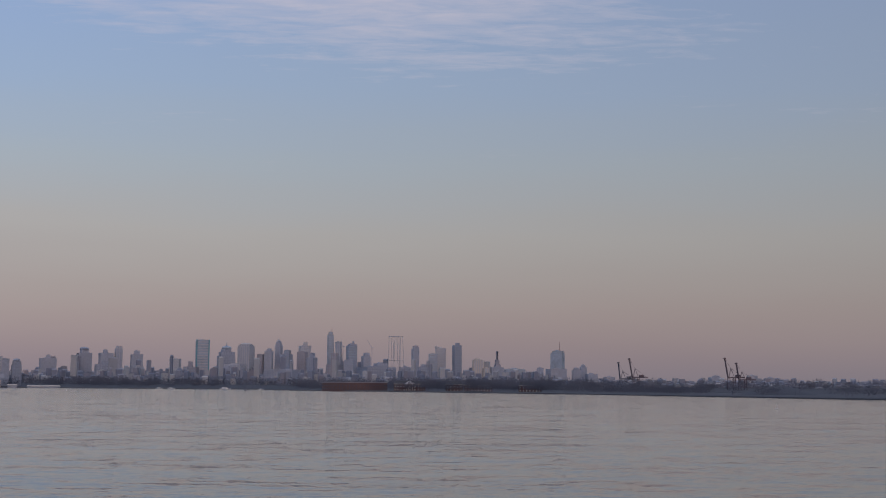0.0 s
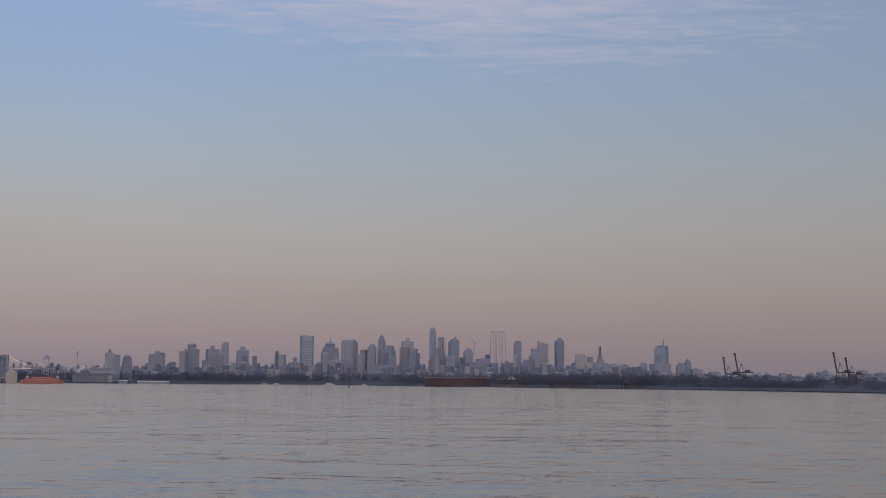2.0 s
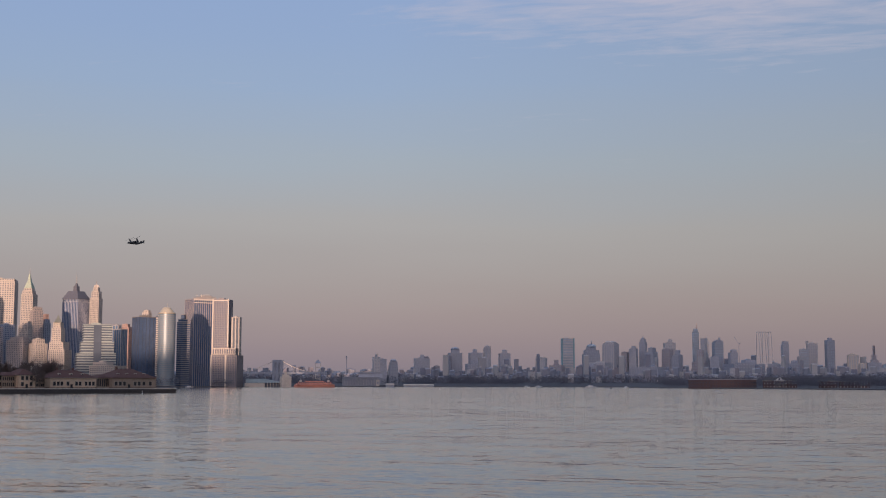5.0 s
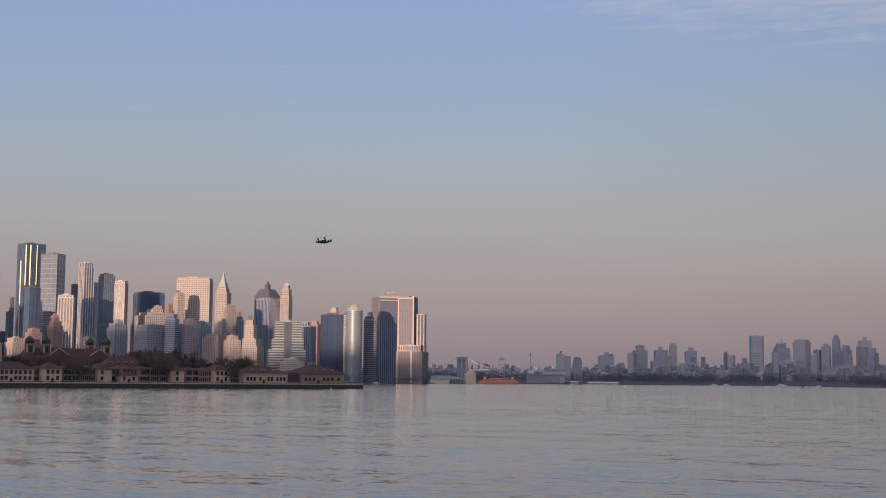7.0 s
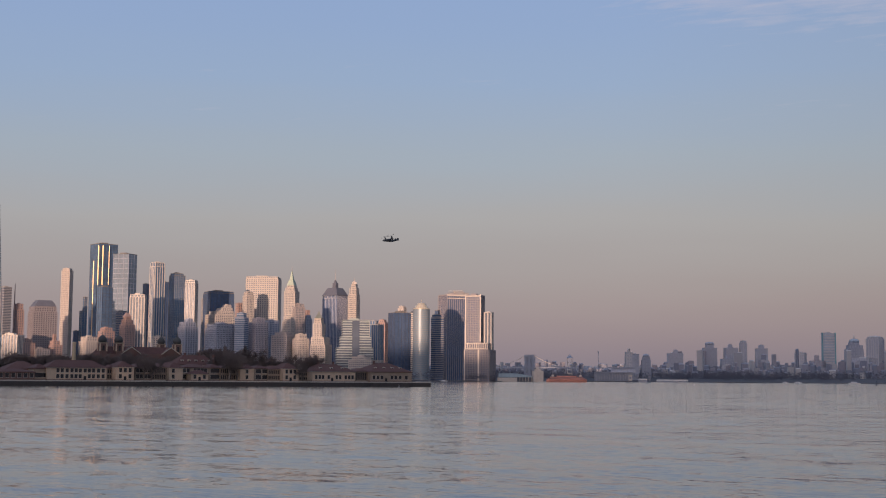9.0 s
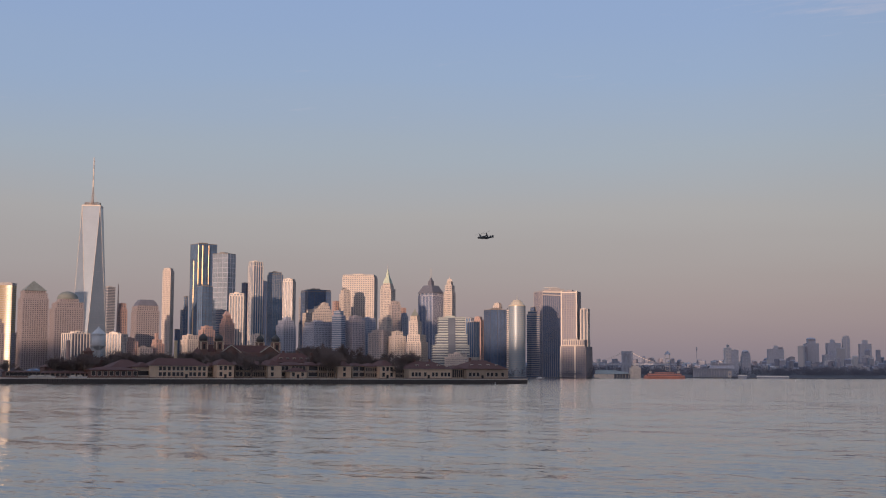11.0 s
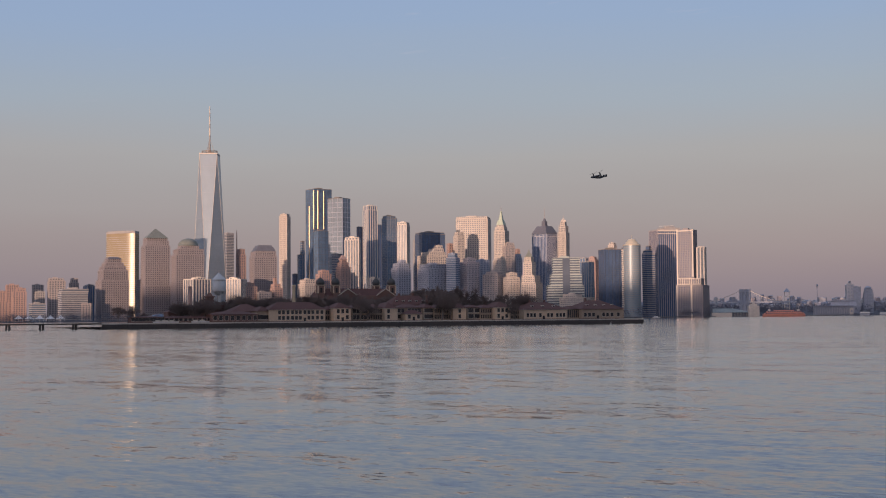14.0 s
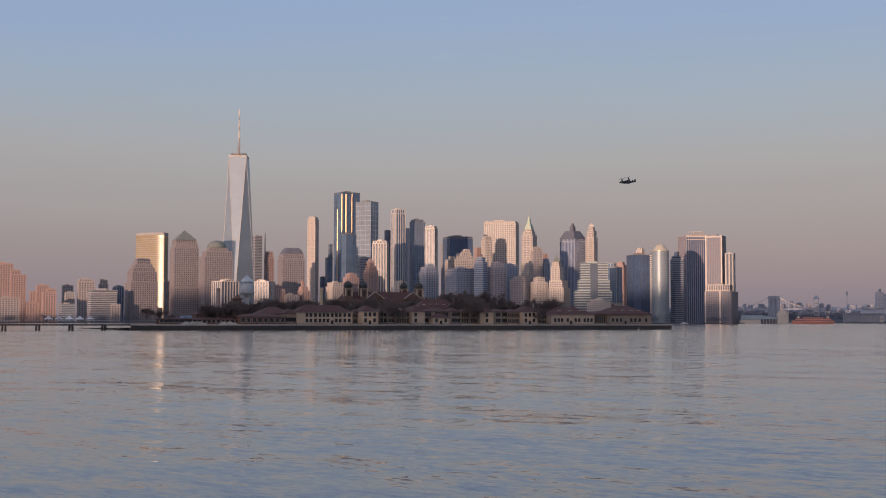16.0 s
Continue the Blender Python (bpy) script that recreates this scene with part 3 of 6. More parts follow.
# Lower front blocks with M_HAZE_DARK or M_HAZE_BRICK skins have blue shade painted in.
building("office_tower", "stepped dark stone building with pale cap", 36.02, 2850, 30, [(-0.0, 32.4, 30.2, 0, 111.8), (-0.7, 25.9, 24.2, 111.8, 121.7), (2.2, 13.0, 12.1, 121.7, 129.1)], M_SHADE, M_HAZE_DARK, "grid", 6, 4, "skyscraper")
building("office_tower", "low brown hotel block behind the trees", 37.23, 2800, -24, [(0.0, 20.0, 20.5, 0, 89.6)], M_SHADE, M_STONE, "grid", 6, 4, "skyscraper")
building("office_tower", "black glass monolith office tower", 34.75, 3300, 20, [(-0.0, 61.9, 52.8, 0, 212.8), (0.0, 59.3, 50.7, 212.8, 217.1)], M_DARK, M_STEEL, "glass", 9, 4, "skyscraper")
building("office_tower", "grey tower edge behind the black monolith", 35.37, 3400, 33, [(0.0, 10.3, 8.5, 0, 205.9)], M_SHADE, M_GREY, "grid", 6, 4, "skyscraper")
building("office_tower", "pale stone tower with ornate stepped crown", 34.67, 3100, 27, [(-0.1, 50.9, 53.8, 0, 150.4), (3.0, 41.1, 43.5, 150.4, 158.4), (11.3, 26.5, 28.0, 158.4, 166.5), (17.4, 14.7, 15.5, 166.5, 174.5)], M_SHADE, M_STONE, "grid", 5, 4, "skyscraper")
building("office_tower", "wide grey-brown office building with dense windows", 34.62, 2800, 33, [(-0.0, 50.7, 42.1, 0, 107.2), (0.0, 45.1, 37.4, 107.2, 116.9)], M_SHADE, M_HAZE_DARK, "grid", 4, 4, "skyscraper")
building("office_tower", "bluish glass tower with rounded corner", 33.74, 2780, -24, [(-0.0, 22.6, 23.2, 0, 130.4), (-0.6, 16.3, 16.7, 130.4, 140.0)], M_GLASS, M_HAZE_DARK, "horiz", 6, 4, "skyscraper")
building("office_tower", "small brown tower behind the glass corner", 33.86, 3250, 30, [(-0.0, 13.7, 12.8, 0, 186.8)], M_SHADE, M_BRICK, "grid", 6, 4, "skyscraper")
building("office_tower", "pink limestone slab tower with stepped shoulder", 33.47, 3150, 30, [(-0.0, 20.5, 19.1, 0, 198.8), (0.0, 16.4, 15.3, 198.8, 208.4)], M_SHADE, M_STONE, "grid", 4, 4, "skyscraper")
building("office_tower", "large office slab with pale steel grid facade", 32.82, 3250, -8, [(-0.0, 79.0, 65.7, 0, 245.7), (0.0, 76.4, 63.6, 245.7, 251.3)], M_SHADE, M_STONE, "grid", 5.5, 5, "skyscraper")
building("office_tower", "brown stone office building with stepped roof", 33.01, 2800, 33, [(-0.0, 31.9, 26.5, 0, 121.3), (0.0, 20.7, 17.1, 121.3, 129.8)], M_SHADE, M_HAZE_BRICK, "grid", 4, 4, "skyscraper")
building("office_tower", "broad dark brick tower with blue shadowed windows", 32.45, 2850, 27, [(-0.0, 24.3, 25.7, 0, 128.2)], M_DARK, M_HAZE_DARK, "grid", 4, 4, "skyscraper")
building("office_tower", "pink stone tower with green pyramid spire", 31.60, 3110, -25, [(-0.1, 28.2, 24.8, 0, 208.8), (-0.8, 22.9, 20.2, 208.8, 216.9), (0.1, 17.7, 15.6, 216.9, 222.3)], M_SHADE, M_STONE, "grid", 4, 4, "skyscraper")
building("office_tower", "stepped pink limestone tower", 31.71, 3000, -30, [(-0.0, 22.4, 20.9, 0, 134.4), (1.5, 16.5, 15.4, 134.4, 142.1)], M_SHADE, M_STONE, "grid", 4, 4, "skyscraper")
building("office_tower", "broad rose limestone office block with flat top", 31.34, 3100, 27, [(-0.0, 25.4, 26.8, 0, 170.7), (2.3, 18.6, 19.6, 170.7, 178.8)], M_SHADE, M_PINK, "grid", 4, 4, "skyscraper")
building("office_tower", "grey brick tower behind shoulder blocks", 30.90, 3150, 27, [(-0.0, 15.9, 16.8, 0, 145.9), (0.8, 10.9, 11.5, 145.9, 154.1)], M_SHADE, M_HAZE_DARK, "grid", 6, 4, "skyscraper")
building("office_tower", "low wide pink stone building with pale bays", 31.94, 2780, -30, [(-0.0, 37.0, 34.5, 0, 93.7), (0.7, 27.0, 25.2, 93.7, 99.7)], M_SHADE, M_PINK, "grid", 4, 4, "skyscraper")
building("office_tower", "grey stone building with light trim roofline", 31.18, 2760, 27, [(-0.1, 26.1, 27.5, 0, 86.9), (0.0, 17.4, 18.4, 86.9, 96.4)], M_SHADE, M_STONE, "grid", 4, 4, "skyscraper")
building("office_tower", "slim stepped limestone tower with pyramid cap", 30.29, 2750, -24, [(-0.3, 33.8, 34.7, 0, 74.4), (-2.1, 29.3, 30.2, 74.4, 89.8), (-5.0, 19.6, 20.1, 89.8, 118.4), (-5.6, 15.1, 15.6, 118.4, 129.1)], M_SHADE, M_STONE, "grid", 4, 4, "skyscraper")
building("office_tower", "small bronze office tower in shade", 30.91, 3350, 33, [(-0.0, 10.1, 8.4, 0, 176.6)], M_SHADE, M_BRICK, "grid", 6, 4, "skyscraper")
building("office_tower", "broad blue glass tower with pyramid roof", 29.71, 3250, -38, [(-0.1, 46.2, 43.1, 0, 201.8), (0.0, 44.1, 41.1, 201.8, 208.8)], M_DARK, M_HAZE, "vert", 4.5, 5, "skyscraper")
building("office_tower", "slender limestone tower with crown and masts", 28.88, 3250, -24, [(-0.2, 22.0, 22.6, 0, 211.1), (0.0, 17.8, 18.3, 211.1, 228.0), (0.1, 11.5, 11.9, 228.0, 237.8)], M_SHADE, M_STONE, "grid", 4, 5, "skyscraper")
sage = building("office_tower", "stepped pale green glass building with white bands", 28.84, 2720, 4, [(-0.3, 75.3, 59.5, 0, 67.3), (1.1, 64.2, 50.8, 67.3, 89.5), (1.5, 55.4, 43.8, 89.5, 124.7)], M_SHADE, M_SAGE, "horiz", 6, 5, "skyscraper")
building("office_tower", "blue-grey stepped glass tower", 27.93, 2900, -30, [(-0.1, 27.9, 26.0, 0, 123.4), (-4.2, 14.9, 13.9, 123.4, 132.2)], M_GLASS, M_GREY, "vert", 6, 4, "skyscraper")
building("office_tower", "brown brick tower with ornate parapet", 27.62, 3050, -24, [(-0.1, 22.5, 23.1, 0, 134.6), (0.0, 12.7, 13.1, 134.6, 141.1)], M_SHADE, M_BRICK, "grid", 6, 4, "skyscraper")
building("office_block", "low pale stone ferry-side building", 28.33, 2680, -30, [(-0.1, 53.3, 49.7, 0, 42.0), (-10.6, 29.3, 27.3, 42.0, 49.0)], M_SHADE, M_STONE, "grid", 5, 4, "office building")
building("office_tower", "dark glass waterfront office slab", 26.86, 2720, 24, [(-0.0, 38.9, 34.1, 0, 141.3)], M_DARK, M_STEEL, "glass", 8, 4, "skyscraper")
building("office_tower", "small cream tower behind the dark slab", 26.77, 2950, -30, [(-0.0, 15.1, 14.1, 0, 162.9), (0.0, 11.3, 10.5, 162.9, 167.9)], M_SHADE, M_STONE, "grid", 6, 4, "skyscraper")
building("office_tower", "dark bluish office block with flat top", 25.22, 2760, 30, [(-0.1, 21.0, 19.6, 0, 134.0), (-2.0, 14.9, 13.9, 134.0, 139.9)], M_DARK, M_GREY, "horiz", 6, 4, "skyscraper")
building("office_tower", "narrow shadowed slab between waterfront towers", 25.23, 2900, -30, [(-0.0, 8.3, 7.7, 0, 156.7)], M_DARK, M_STEEL, "glass", 6, 4, "skyscraper")
dark_tower = building("office_tower", "massive dark office tower with bright vertical piers", 24.55, 2900, 25, [(-0.1, 50.0, 46.0, 0, 190.0)], M_DARK, M_PINK, "vert", 5.0, 4, "skyscraper")
lattice = building("office_tower", "grey lattice office tower with dense square windows", 23.57, 2700, -16, [(-0.0, 33.4, 30.9, 0, 177.4)], M_DARK, M_ROSE, "grid", 3.6, 3.6, "skyscraper")
building("office_tower", "narrow tower with white framed dark strips", 22.97, 2680, -16, [(-0.0, 16.5, 15.2, 0, 141.4)], M_SHADE, M_WHITE, "vert", 9, 4, "skyscraper")
annex = building("office_tower", "low lattice annex of the waterfront tower", 23.34, 2680, -16, [(-0.2, 53.3, 49.2, 0, 64.2), (-1.1, 47.8, 44.1, 64.2, 77.8)], M_DARK, M_ROSE, "grid", 3.6, 3.6, "skyscraper")


def waterfront_trim():
    """White corner piers, and the open loggia above the annex of the lattice tower."""
    for x in (-15.9, 15.9):
        piece("corner_pier", M_WHITE, lattice, x, -15.8, 0, 2.6, 1.2, 178.5)
    piece("top_band", M_WHITE, lattice, 0, -15.9, 173.9, 33.6, 1.0, 2.2)
    z0, z1 = 66.5, 76.7
    for x in range(11):
        piece("loggia_post", M_WHITE, annex, -24.6 + 4.7 * x, -22.7, z0, 1.1, 1.0, z1 - z0)
    for z in (z0 - 1.0, z1):
        piece("loggia_beam", M_WHITE, annex, -1.1, -22.6, z, 48.6, 0.9, 1.3)
    for x, w in ((-26.2, 2.4), (3.6, 3.4)):
        piece("corner_pier", M_WHITE, annex, x, -24.9, 0, w, 1.2, 64.5)
    # pierced cornice of the dark tower
    piece("cornice", M_WHITE, dark_tower, 0, -23.2, 181.0, 50.4, 1.0, 1.6)
    piece("cornice", M_WHITE, dark_tower, 0, -23.2, 187.0, 50.4, 1.0, 3.2)
    # dark strip painting in the recess down the middle of the stepped building
    for z0, z1, y in ((0, 67.3, -30.0), (67.3, 89.5, -25.7), (89.5, 122, -22.2)):
        piece("glass_bay", M_SHADE, sage, 0.8, y, z0, 15.0, 0.9, z1 - z0)
    # plant on the roof of the big dark tower beside it
    deck = thing("roof_plant", at(24.35, 2900, 25, 190.0), "grey roof plant and jib on the dark tower", "roof plant")
    for x, w, h in ((-14, 16, 5), (4, 22, 9), (20, 12, 6)):
        piece("plant_box", M_GREY, deck, x, 4, 0, w, 14, h)
    bm = bmesh.new()
    add_bar(bm, (-22, 0, 9), (12, 0, 11), 0.5)
    add_bar(bm, (-8, 0, 0), (-8, 0, 11), 0.6)
    part("jib", bm, M_WHITE, deck)


def at(bearing, dist, turn=0.0, z=0.0):
    return Matrix.Translation(heading(bearing, dist, z)) @ pose(0, 0, 0, 0, 0, bearing + turn)


def tall_tower():
    """The tallest tower: a square shaft whose corners are cut into eight tall triangles, with ring and mast."""
    ob = thing("supertall_tower", at(44.33, 3300, -9), "tallest tapering glass tower with a ringed mast", "skyscraper")
    foot, head, z0, z1 = 31.0, 21.5, 60.0, 413.7
    bm = bmesh.new()
    a45 = math.pi / 4
    low = [bm.verts.new((foot * math.sqrt(2) * math.cos(i * math.pi / 2 - math.pi / 2), foot * math.sqrt(2) * math.sin(i * math.pi / 2 - math.pi / 2), z0)) for i in range(4)]
    base = [bm.verts.new((v.co.x, v.co.y, 0)) for v in low]
    top = [bm.verts.new((head * math.sqrt(2) * math.cos(i * math.pi / 2 - math.pi / 2 + a45), head * math.sqrt(2) * math.sin(i * math.pi / 2 - math.pi / 2 + a45), z1)) for i in range(4)]
    for i in range(4):
        j = (i + 1) % 4
        bm.faces.new((base[i], base[j], low[j], low[i]))
        bm.faces.new((low[i], low[j], top[i]))
        bm.faces.new((low[j], top[j], top[i]))
    bm.faces.new(top)
    edges = [((low[i].co.copy(), top[i].co.copy()), (low[(i + 1) % 4].co.copy(), top[i].co.copy())) for i in range(4)]
    rim = [v.co.copy() for v in top]
    part("glass_shaft", bm, M_TOWER, ob)
    for pair in edges:
        for a, b in pair:
            bm = bmesh.new()
            add_bar(bm, a, b, 0.6)
            part("corner_edge", bm, M_WHITE, ob)
    bm = bmesh.new()
    for i in range(1, 66):
        f = i / 66
        ring = []
        for k in range(4):
            ring.append(Vector(edges[k][0][0]).lerp(Vector(edges[k][0][1]), f))
            ring.append(Vector(edges[k][1][0]).lerp(Vector(edges[k][1][1]), f))
        for p, q in zip(ring, ring[1:] + ring[:1]):
            if (p - q).length > 0.5:
                add_bar(bm, p, q, 0.10 if i % 12 else 0.4)
    tagged(part("floor_grid", bm, M_HAZE, ob), kind="stuff")
    bm = bmesh.new()
    for p, q in zip(rim, rim[1:] + rim[:1]):
        add_bar(bm, p + Vector((0, 0, 1)), q + Vector((0, 0, 1)), 1.8)
    part("parapet", bm, M_WHITE, ob)
    bm = bmesh.new()
    for zz in (3, 6, 9):
        for i in range(20):
            a, b = 2 * math.pi * i / 20, 2 * math.pi * (i + 1) / 20
            add_bar(bm, (19 * math.cos(a), 19 * math.sin(a), z1 + zz), (19 * math.cos(b), 19 * math.sin(b), z1 + zz), 0.7)
    for i in range(20):
        a = 2 * math.pi * i / 20
        add_bar(bm, (19 * math.cos(a), 19 * math.sin(a), z1), (19 * math.cos(a), 19 * math.sin(a), z1 + 10), 0.6)
    part("antenna_ring", bm, M_BRONZE, ob)
    zt = 536.2
    bm = bmesh.new()
    add_turned(bm, [(3.2, z1), (1.6, z1 + 40)], 8)
    for i in range(3):
        a = i * 2.094
        add_bar(bm, (12 * math.cos(a), 12 * math.sin(a), z1 + 6), (0, 0, z1 + 42), 0.5)
    part("mast_foot", bm, M_GREY, ob)
    n = 9
    for i in range(n):
        za, zb = z1 + 40 + (zt - z1 - 40) * i / n, z1 + 40 + (zt - z1 - 40) * (i + 1) / n
        bm = bmesh.new()
        add_turned(bm, [(2.4, za), (2.4, za + 0.8), (1.9 - i * 0.11, za + 1), (1.9 - i * 0.11, zb)], 8)
        part("mast_section", bm, M_WHITE if i % 3 else M_GREY, ob)


waterfront_trim()
M_TOWER = glazing("pearl_tower_glass", (0.31, 0.38, 0.46), 0.28, 0.45, 0.01, 0.07)
M_MIRROR = glazing("bronze_mirror_glass", (0.31, 0.26, 0.18), 0.24, 0.0, 0.004, 0.08)
M_MIRROR.node_tree.nodes["Principled BSDF"].inputs["Specular IOR Level"].default_value = 0.3
tall_tower()


def curved_tower():
    """A slab whose glass front swells outwards, banded floor by floor."""
    w, z1 = 78.6, 207.6
    ob = thing("curved_glass_tower", at(48.15, 3080, -24), "broad tower with a curved mirror glass front", "skyscraper")

    def outline(grow):
        pts = []
        for i in range(49):
            a = radians(-34 + 40 * i / 48)
            r = w / (math.sin(radians(6)) + math.sin(radians(34)))
            pts.append((r * math.sin(a) - r * (math.sin(radians(6)) - math.sin(radians(34))) / 2, -(r + grow) * math.cos(a) + r))
        return pts + [(w / 2, 24), (-w / 2, 24)]

    def prism(bm, pts, za, zb):
        lo, hi = [bm.verts.new((x, y, za)) for x, y in pts], [bm.verts.new((x, y, zb)) for x, y in pts]
        for i in range(len(pts)):
            j = (i + 1) % len(pts)
            bm.faces.new((lo[i], lo[j], hi[j], hi[i]))
        bm.faces.new(hi)
        bm.faces.new(lo[::-1])

    bm = bmesh.new()
    prism(bm, outline(0), 0, z1 - 6)
    part("glass_body", bm, M_MIRROR, ob)
    for i in range(40):
        z = 4 + (z1 - 14) * i / 40
        bm = bmesh.new()
        prism(bm, outline(0.5), z, z + 1.1)
        part("floor_band", bm, M_GREY, ob)
    bm = bmesh.new()
    prism(bm, outline(0.3), z1 - 6, z1 - 1)
    prism(bm, [(x * 0.9, y * 0.9 + 2) for x, y in outline(0)], z1 - 1, z1)
    part("parapet", bm, M_GREY, ob)


curved_tower()


def round_tower():
    """A silver glass drum with a stepped, rounded cap, against a white-banded flat back."""
    d = 2690
    r, z1 = 34.9 / 2, 147.3
    ob = thing("round_glass_tower", at(25.93, d), "silver round-fronted glass tower with a shining cap", "skyscraper")
    bm = bmesh.new()
    add_turned(bm, [(r, 0), (r, z1)], 72)
    part("glass_drum", bm, M_SILVER, ob)
    for i in range(38):
        z = 3 + (z1 - 4) * i / 38
        bm = bmesh.new()
        add_turned(bm, [(r + 0.25, z), (r + 0.25, z + 0.7)], 40)
        part("floor_band", bm, M_GREY, ob)
    bm = bmesh.new()
    add_turned(bm, [(r + 0.5, z1 - 0.5), (r + 0.5, z1 + 1), (r * 0.78, z1 + 3), (r * 0.74, z1 + 7), (r * 0.55, z1 + 8.5), (r * 0.5, z1 + 12), (r * 0.2, z1 + 13), (0.4, z1 + 14), (0.3, z1 + 22)], 40)
    part("cap", bm, M_GOLD, ob, "polished metal crown", True)
    bm = bmesh.new()
    add_box(bm, -r - 3.5, -r + 3, 0, 26, 0, z1 - 4)
    back = part("flat_back", bm, M_SHADE, ob)
    for i in range(34):
        z = 2 + (z1 - 8) * i / 34
        piece("white_band", M_WHITE, back, -r - 0.3, 13, z, 7.2, 26.6, 1.9)


M_SILVER = glazing("silver_glass", (0.24, 0.31, 0.38), 0.4, 0.2, 0.004, 0.08)
round_tower()


def crown(name, label, bearing, dist, turn, w, z0, steps, material, mast=0.0):
    """A roof built up of tapering steps: (width share at foot, at top, height)."""
    ob = thing(name, at(bearing, dist, turn, z0), label, "roof")
    z = 0.0
    for a, b, h in steps:
        bm = bmesh.new()
        add_frustum(bm, (-w * a / 2, w * a / 2, -w * a / 2, w * a / 2, z), (-w * b / 2, w * b / 2, -w * b / 2, w * b / 2, z + h))
        part("roof_step", bm, material, ob)
        z += h
    if mast:
        bm = bmesh.new()
        add_turned(bm, [(0.9, z - 1), (0.5, z + mast * 0.6), (0.2, z + mast)], 6)
        part("mast", bm, M_GREY, ob)
    return ob


crown("pyramid_roof", "green copper pyramid roof of a granite tower", 46.62, 2880, 12, 53.6 * 0.86, 177.9, [(1.0, 0.06, 21.2)], M_COPPER)
crown("cut_roof", "flat-topped copper roof of a granite tower", 42.02, 2800, 14, 54.5 * 0.82, 146.3, [(0.95, 0.75, 9.3), (0.7, 0.62, 3.7)], M_SLATE)
crown("octagon_roof", "stepped dark copper roof of a granite tower", 48.38, 2900, 14, 37.6 * 0.9, 134.5, [(0.9, 0.6, 4)], M_SLATE)
crown("spire_roof", "slender green copper spire of a stone tower", 31.61, 3110, -25, 19.0, 222.3, [(0.95, 0.55, 13), (0.45, 0.1, 21)], M_VERDIGRIS, 13)
crown("hipped_roof", "blue slate pyramid roof of a glass tower", 29.71, 3250, -38, 56.0 * 0.8, 207.4, [(1.05, 0.60, 20), (0.24, 0.22, 12), (0.16, 0.05, 8)], M_SLATE, 28)
crown("lantern_roof", "small stepped stone crown with two masts", 28.89, 3250, 0, 15.5, 237.9, [(0.8, 0.7, 5), (0.4, 0.1, 4)], M_STONE, 8)
crown("stepped_cap", "pale stepped pyramid cap of a limestone tower", 30.41, 2750, 0, 20.2, 129.1, [(0.8, 0.4, 8), (0.3, 0.05, 8)], M_COPPER)
crown("mansard_roof", "red tiled mansard roof of a brick tower", 38.58, 2800, 24, 15.8, 128.6, [(1.0, 0.3, 9)], M_BRICK)


def dome_roof():
    bm = bmesh.new()
    r = 41.2 / 2
    add_turned(bm, [(r, 0), (r, 1.5)] + [(r * math.cos(a), 1.5 + r * 0.72 * math.sin(a)) for a in [i * math.pi / 16 for i in range(8)]] + [(0.3, 1.5 + r * 0.72)], 28)
    solid("dome_roof", bm, M_COPPER, "weathered copper dome of a granite tower", "roof", "", at(45.24, 2800, 0, 157.9), True)
    for x, b in ((0, 46.46),):
        bm = bmesh.new()
        rr = 19.0
        add_turned(bm, [(rr, 0), (rr, 8)] + [(rr * math.cos(i * math.pi / 16), 8 + rr * 0.4 * math.sin(i * math.pi / 16)) for i in range(8)], 28)
        solid("winter_garden", bm, M_GLASS, "blue glass vaulted hall by the river", "glass hall", "", at(b, 2700, 0, 0), True)


dome_roof()


# Gold base colour paints the sun's glint onto the strips.
M_STRIP = glazing("sun_glint_gold", (0.75, 0.56, 0.32), 0.45, 0.3, 0.004)


def glint_strip(bearing, dist, z0, z1, w):
    """A canted gold strip added to the tall blue tower as the low sun's glint."""
    bm = bmesh.new()
    add_box(bm, -w / 2, w / 2, -1, 1, z0, z1)
    pane = part("glass_strip", bm, M_STRIP, glint_tower, "added gold strip imitating a sun glint")
    pane.matrix_basis = glint_tower.matrix_basis.inverted() @ at(bearing, dist) @ pose(0, 0, 0, 0, 0, (SUN_BEARING - 180 - bearing) / 2 + 1.5)


glint_strip(40.03, 3362, 60, 292, 1.8)
for b, w in ((39.84, 2.0), (39.66, 2.4), (39.40, 1.3)):
    glint_strip(b, 3358, 232, 331, w)

for x, dist, z0, z1 in ((43.17, 3340, 120, 228.3), (3.0, 4600, 150, 215.5), (-6.96, 4550, 100, 169.0)):
    bm = bmesh.new()
    add_turned(bm, [(2.0, z0), (1.2, z1 - 20), (0.5, z1)], 6)
    solid("roof_mast", bm, M_BRICK, "thin reddish steel mast on a tower", "mast", "", at(x, dist))

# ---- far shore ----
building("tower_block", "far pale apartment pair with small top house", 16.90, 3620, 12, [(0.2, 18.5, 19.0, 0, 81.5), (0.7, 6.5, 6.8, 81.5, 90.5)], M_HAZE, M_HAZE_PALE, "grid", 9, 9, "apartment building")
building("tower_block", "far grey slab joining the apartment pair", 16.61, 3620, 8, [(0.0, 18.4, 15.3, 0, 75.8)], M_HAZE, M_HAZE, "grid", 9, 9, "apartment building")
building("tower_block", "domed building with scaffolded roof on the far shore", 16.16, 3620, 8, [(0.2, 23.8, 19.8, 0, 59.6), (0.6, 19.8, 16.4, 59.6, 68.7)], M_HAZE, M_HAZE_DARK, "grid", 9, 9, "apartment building")
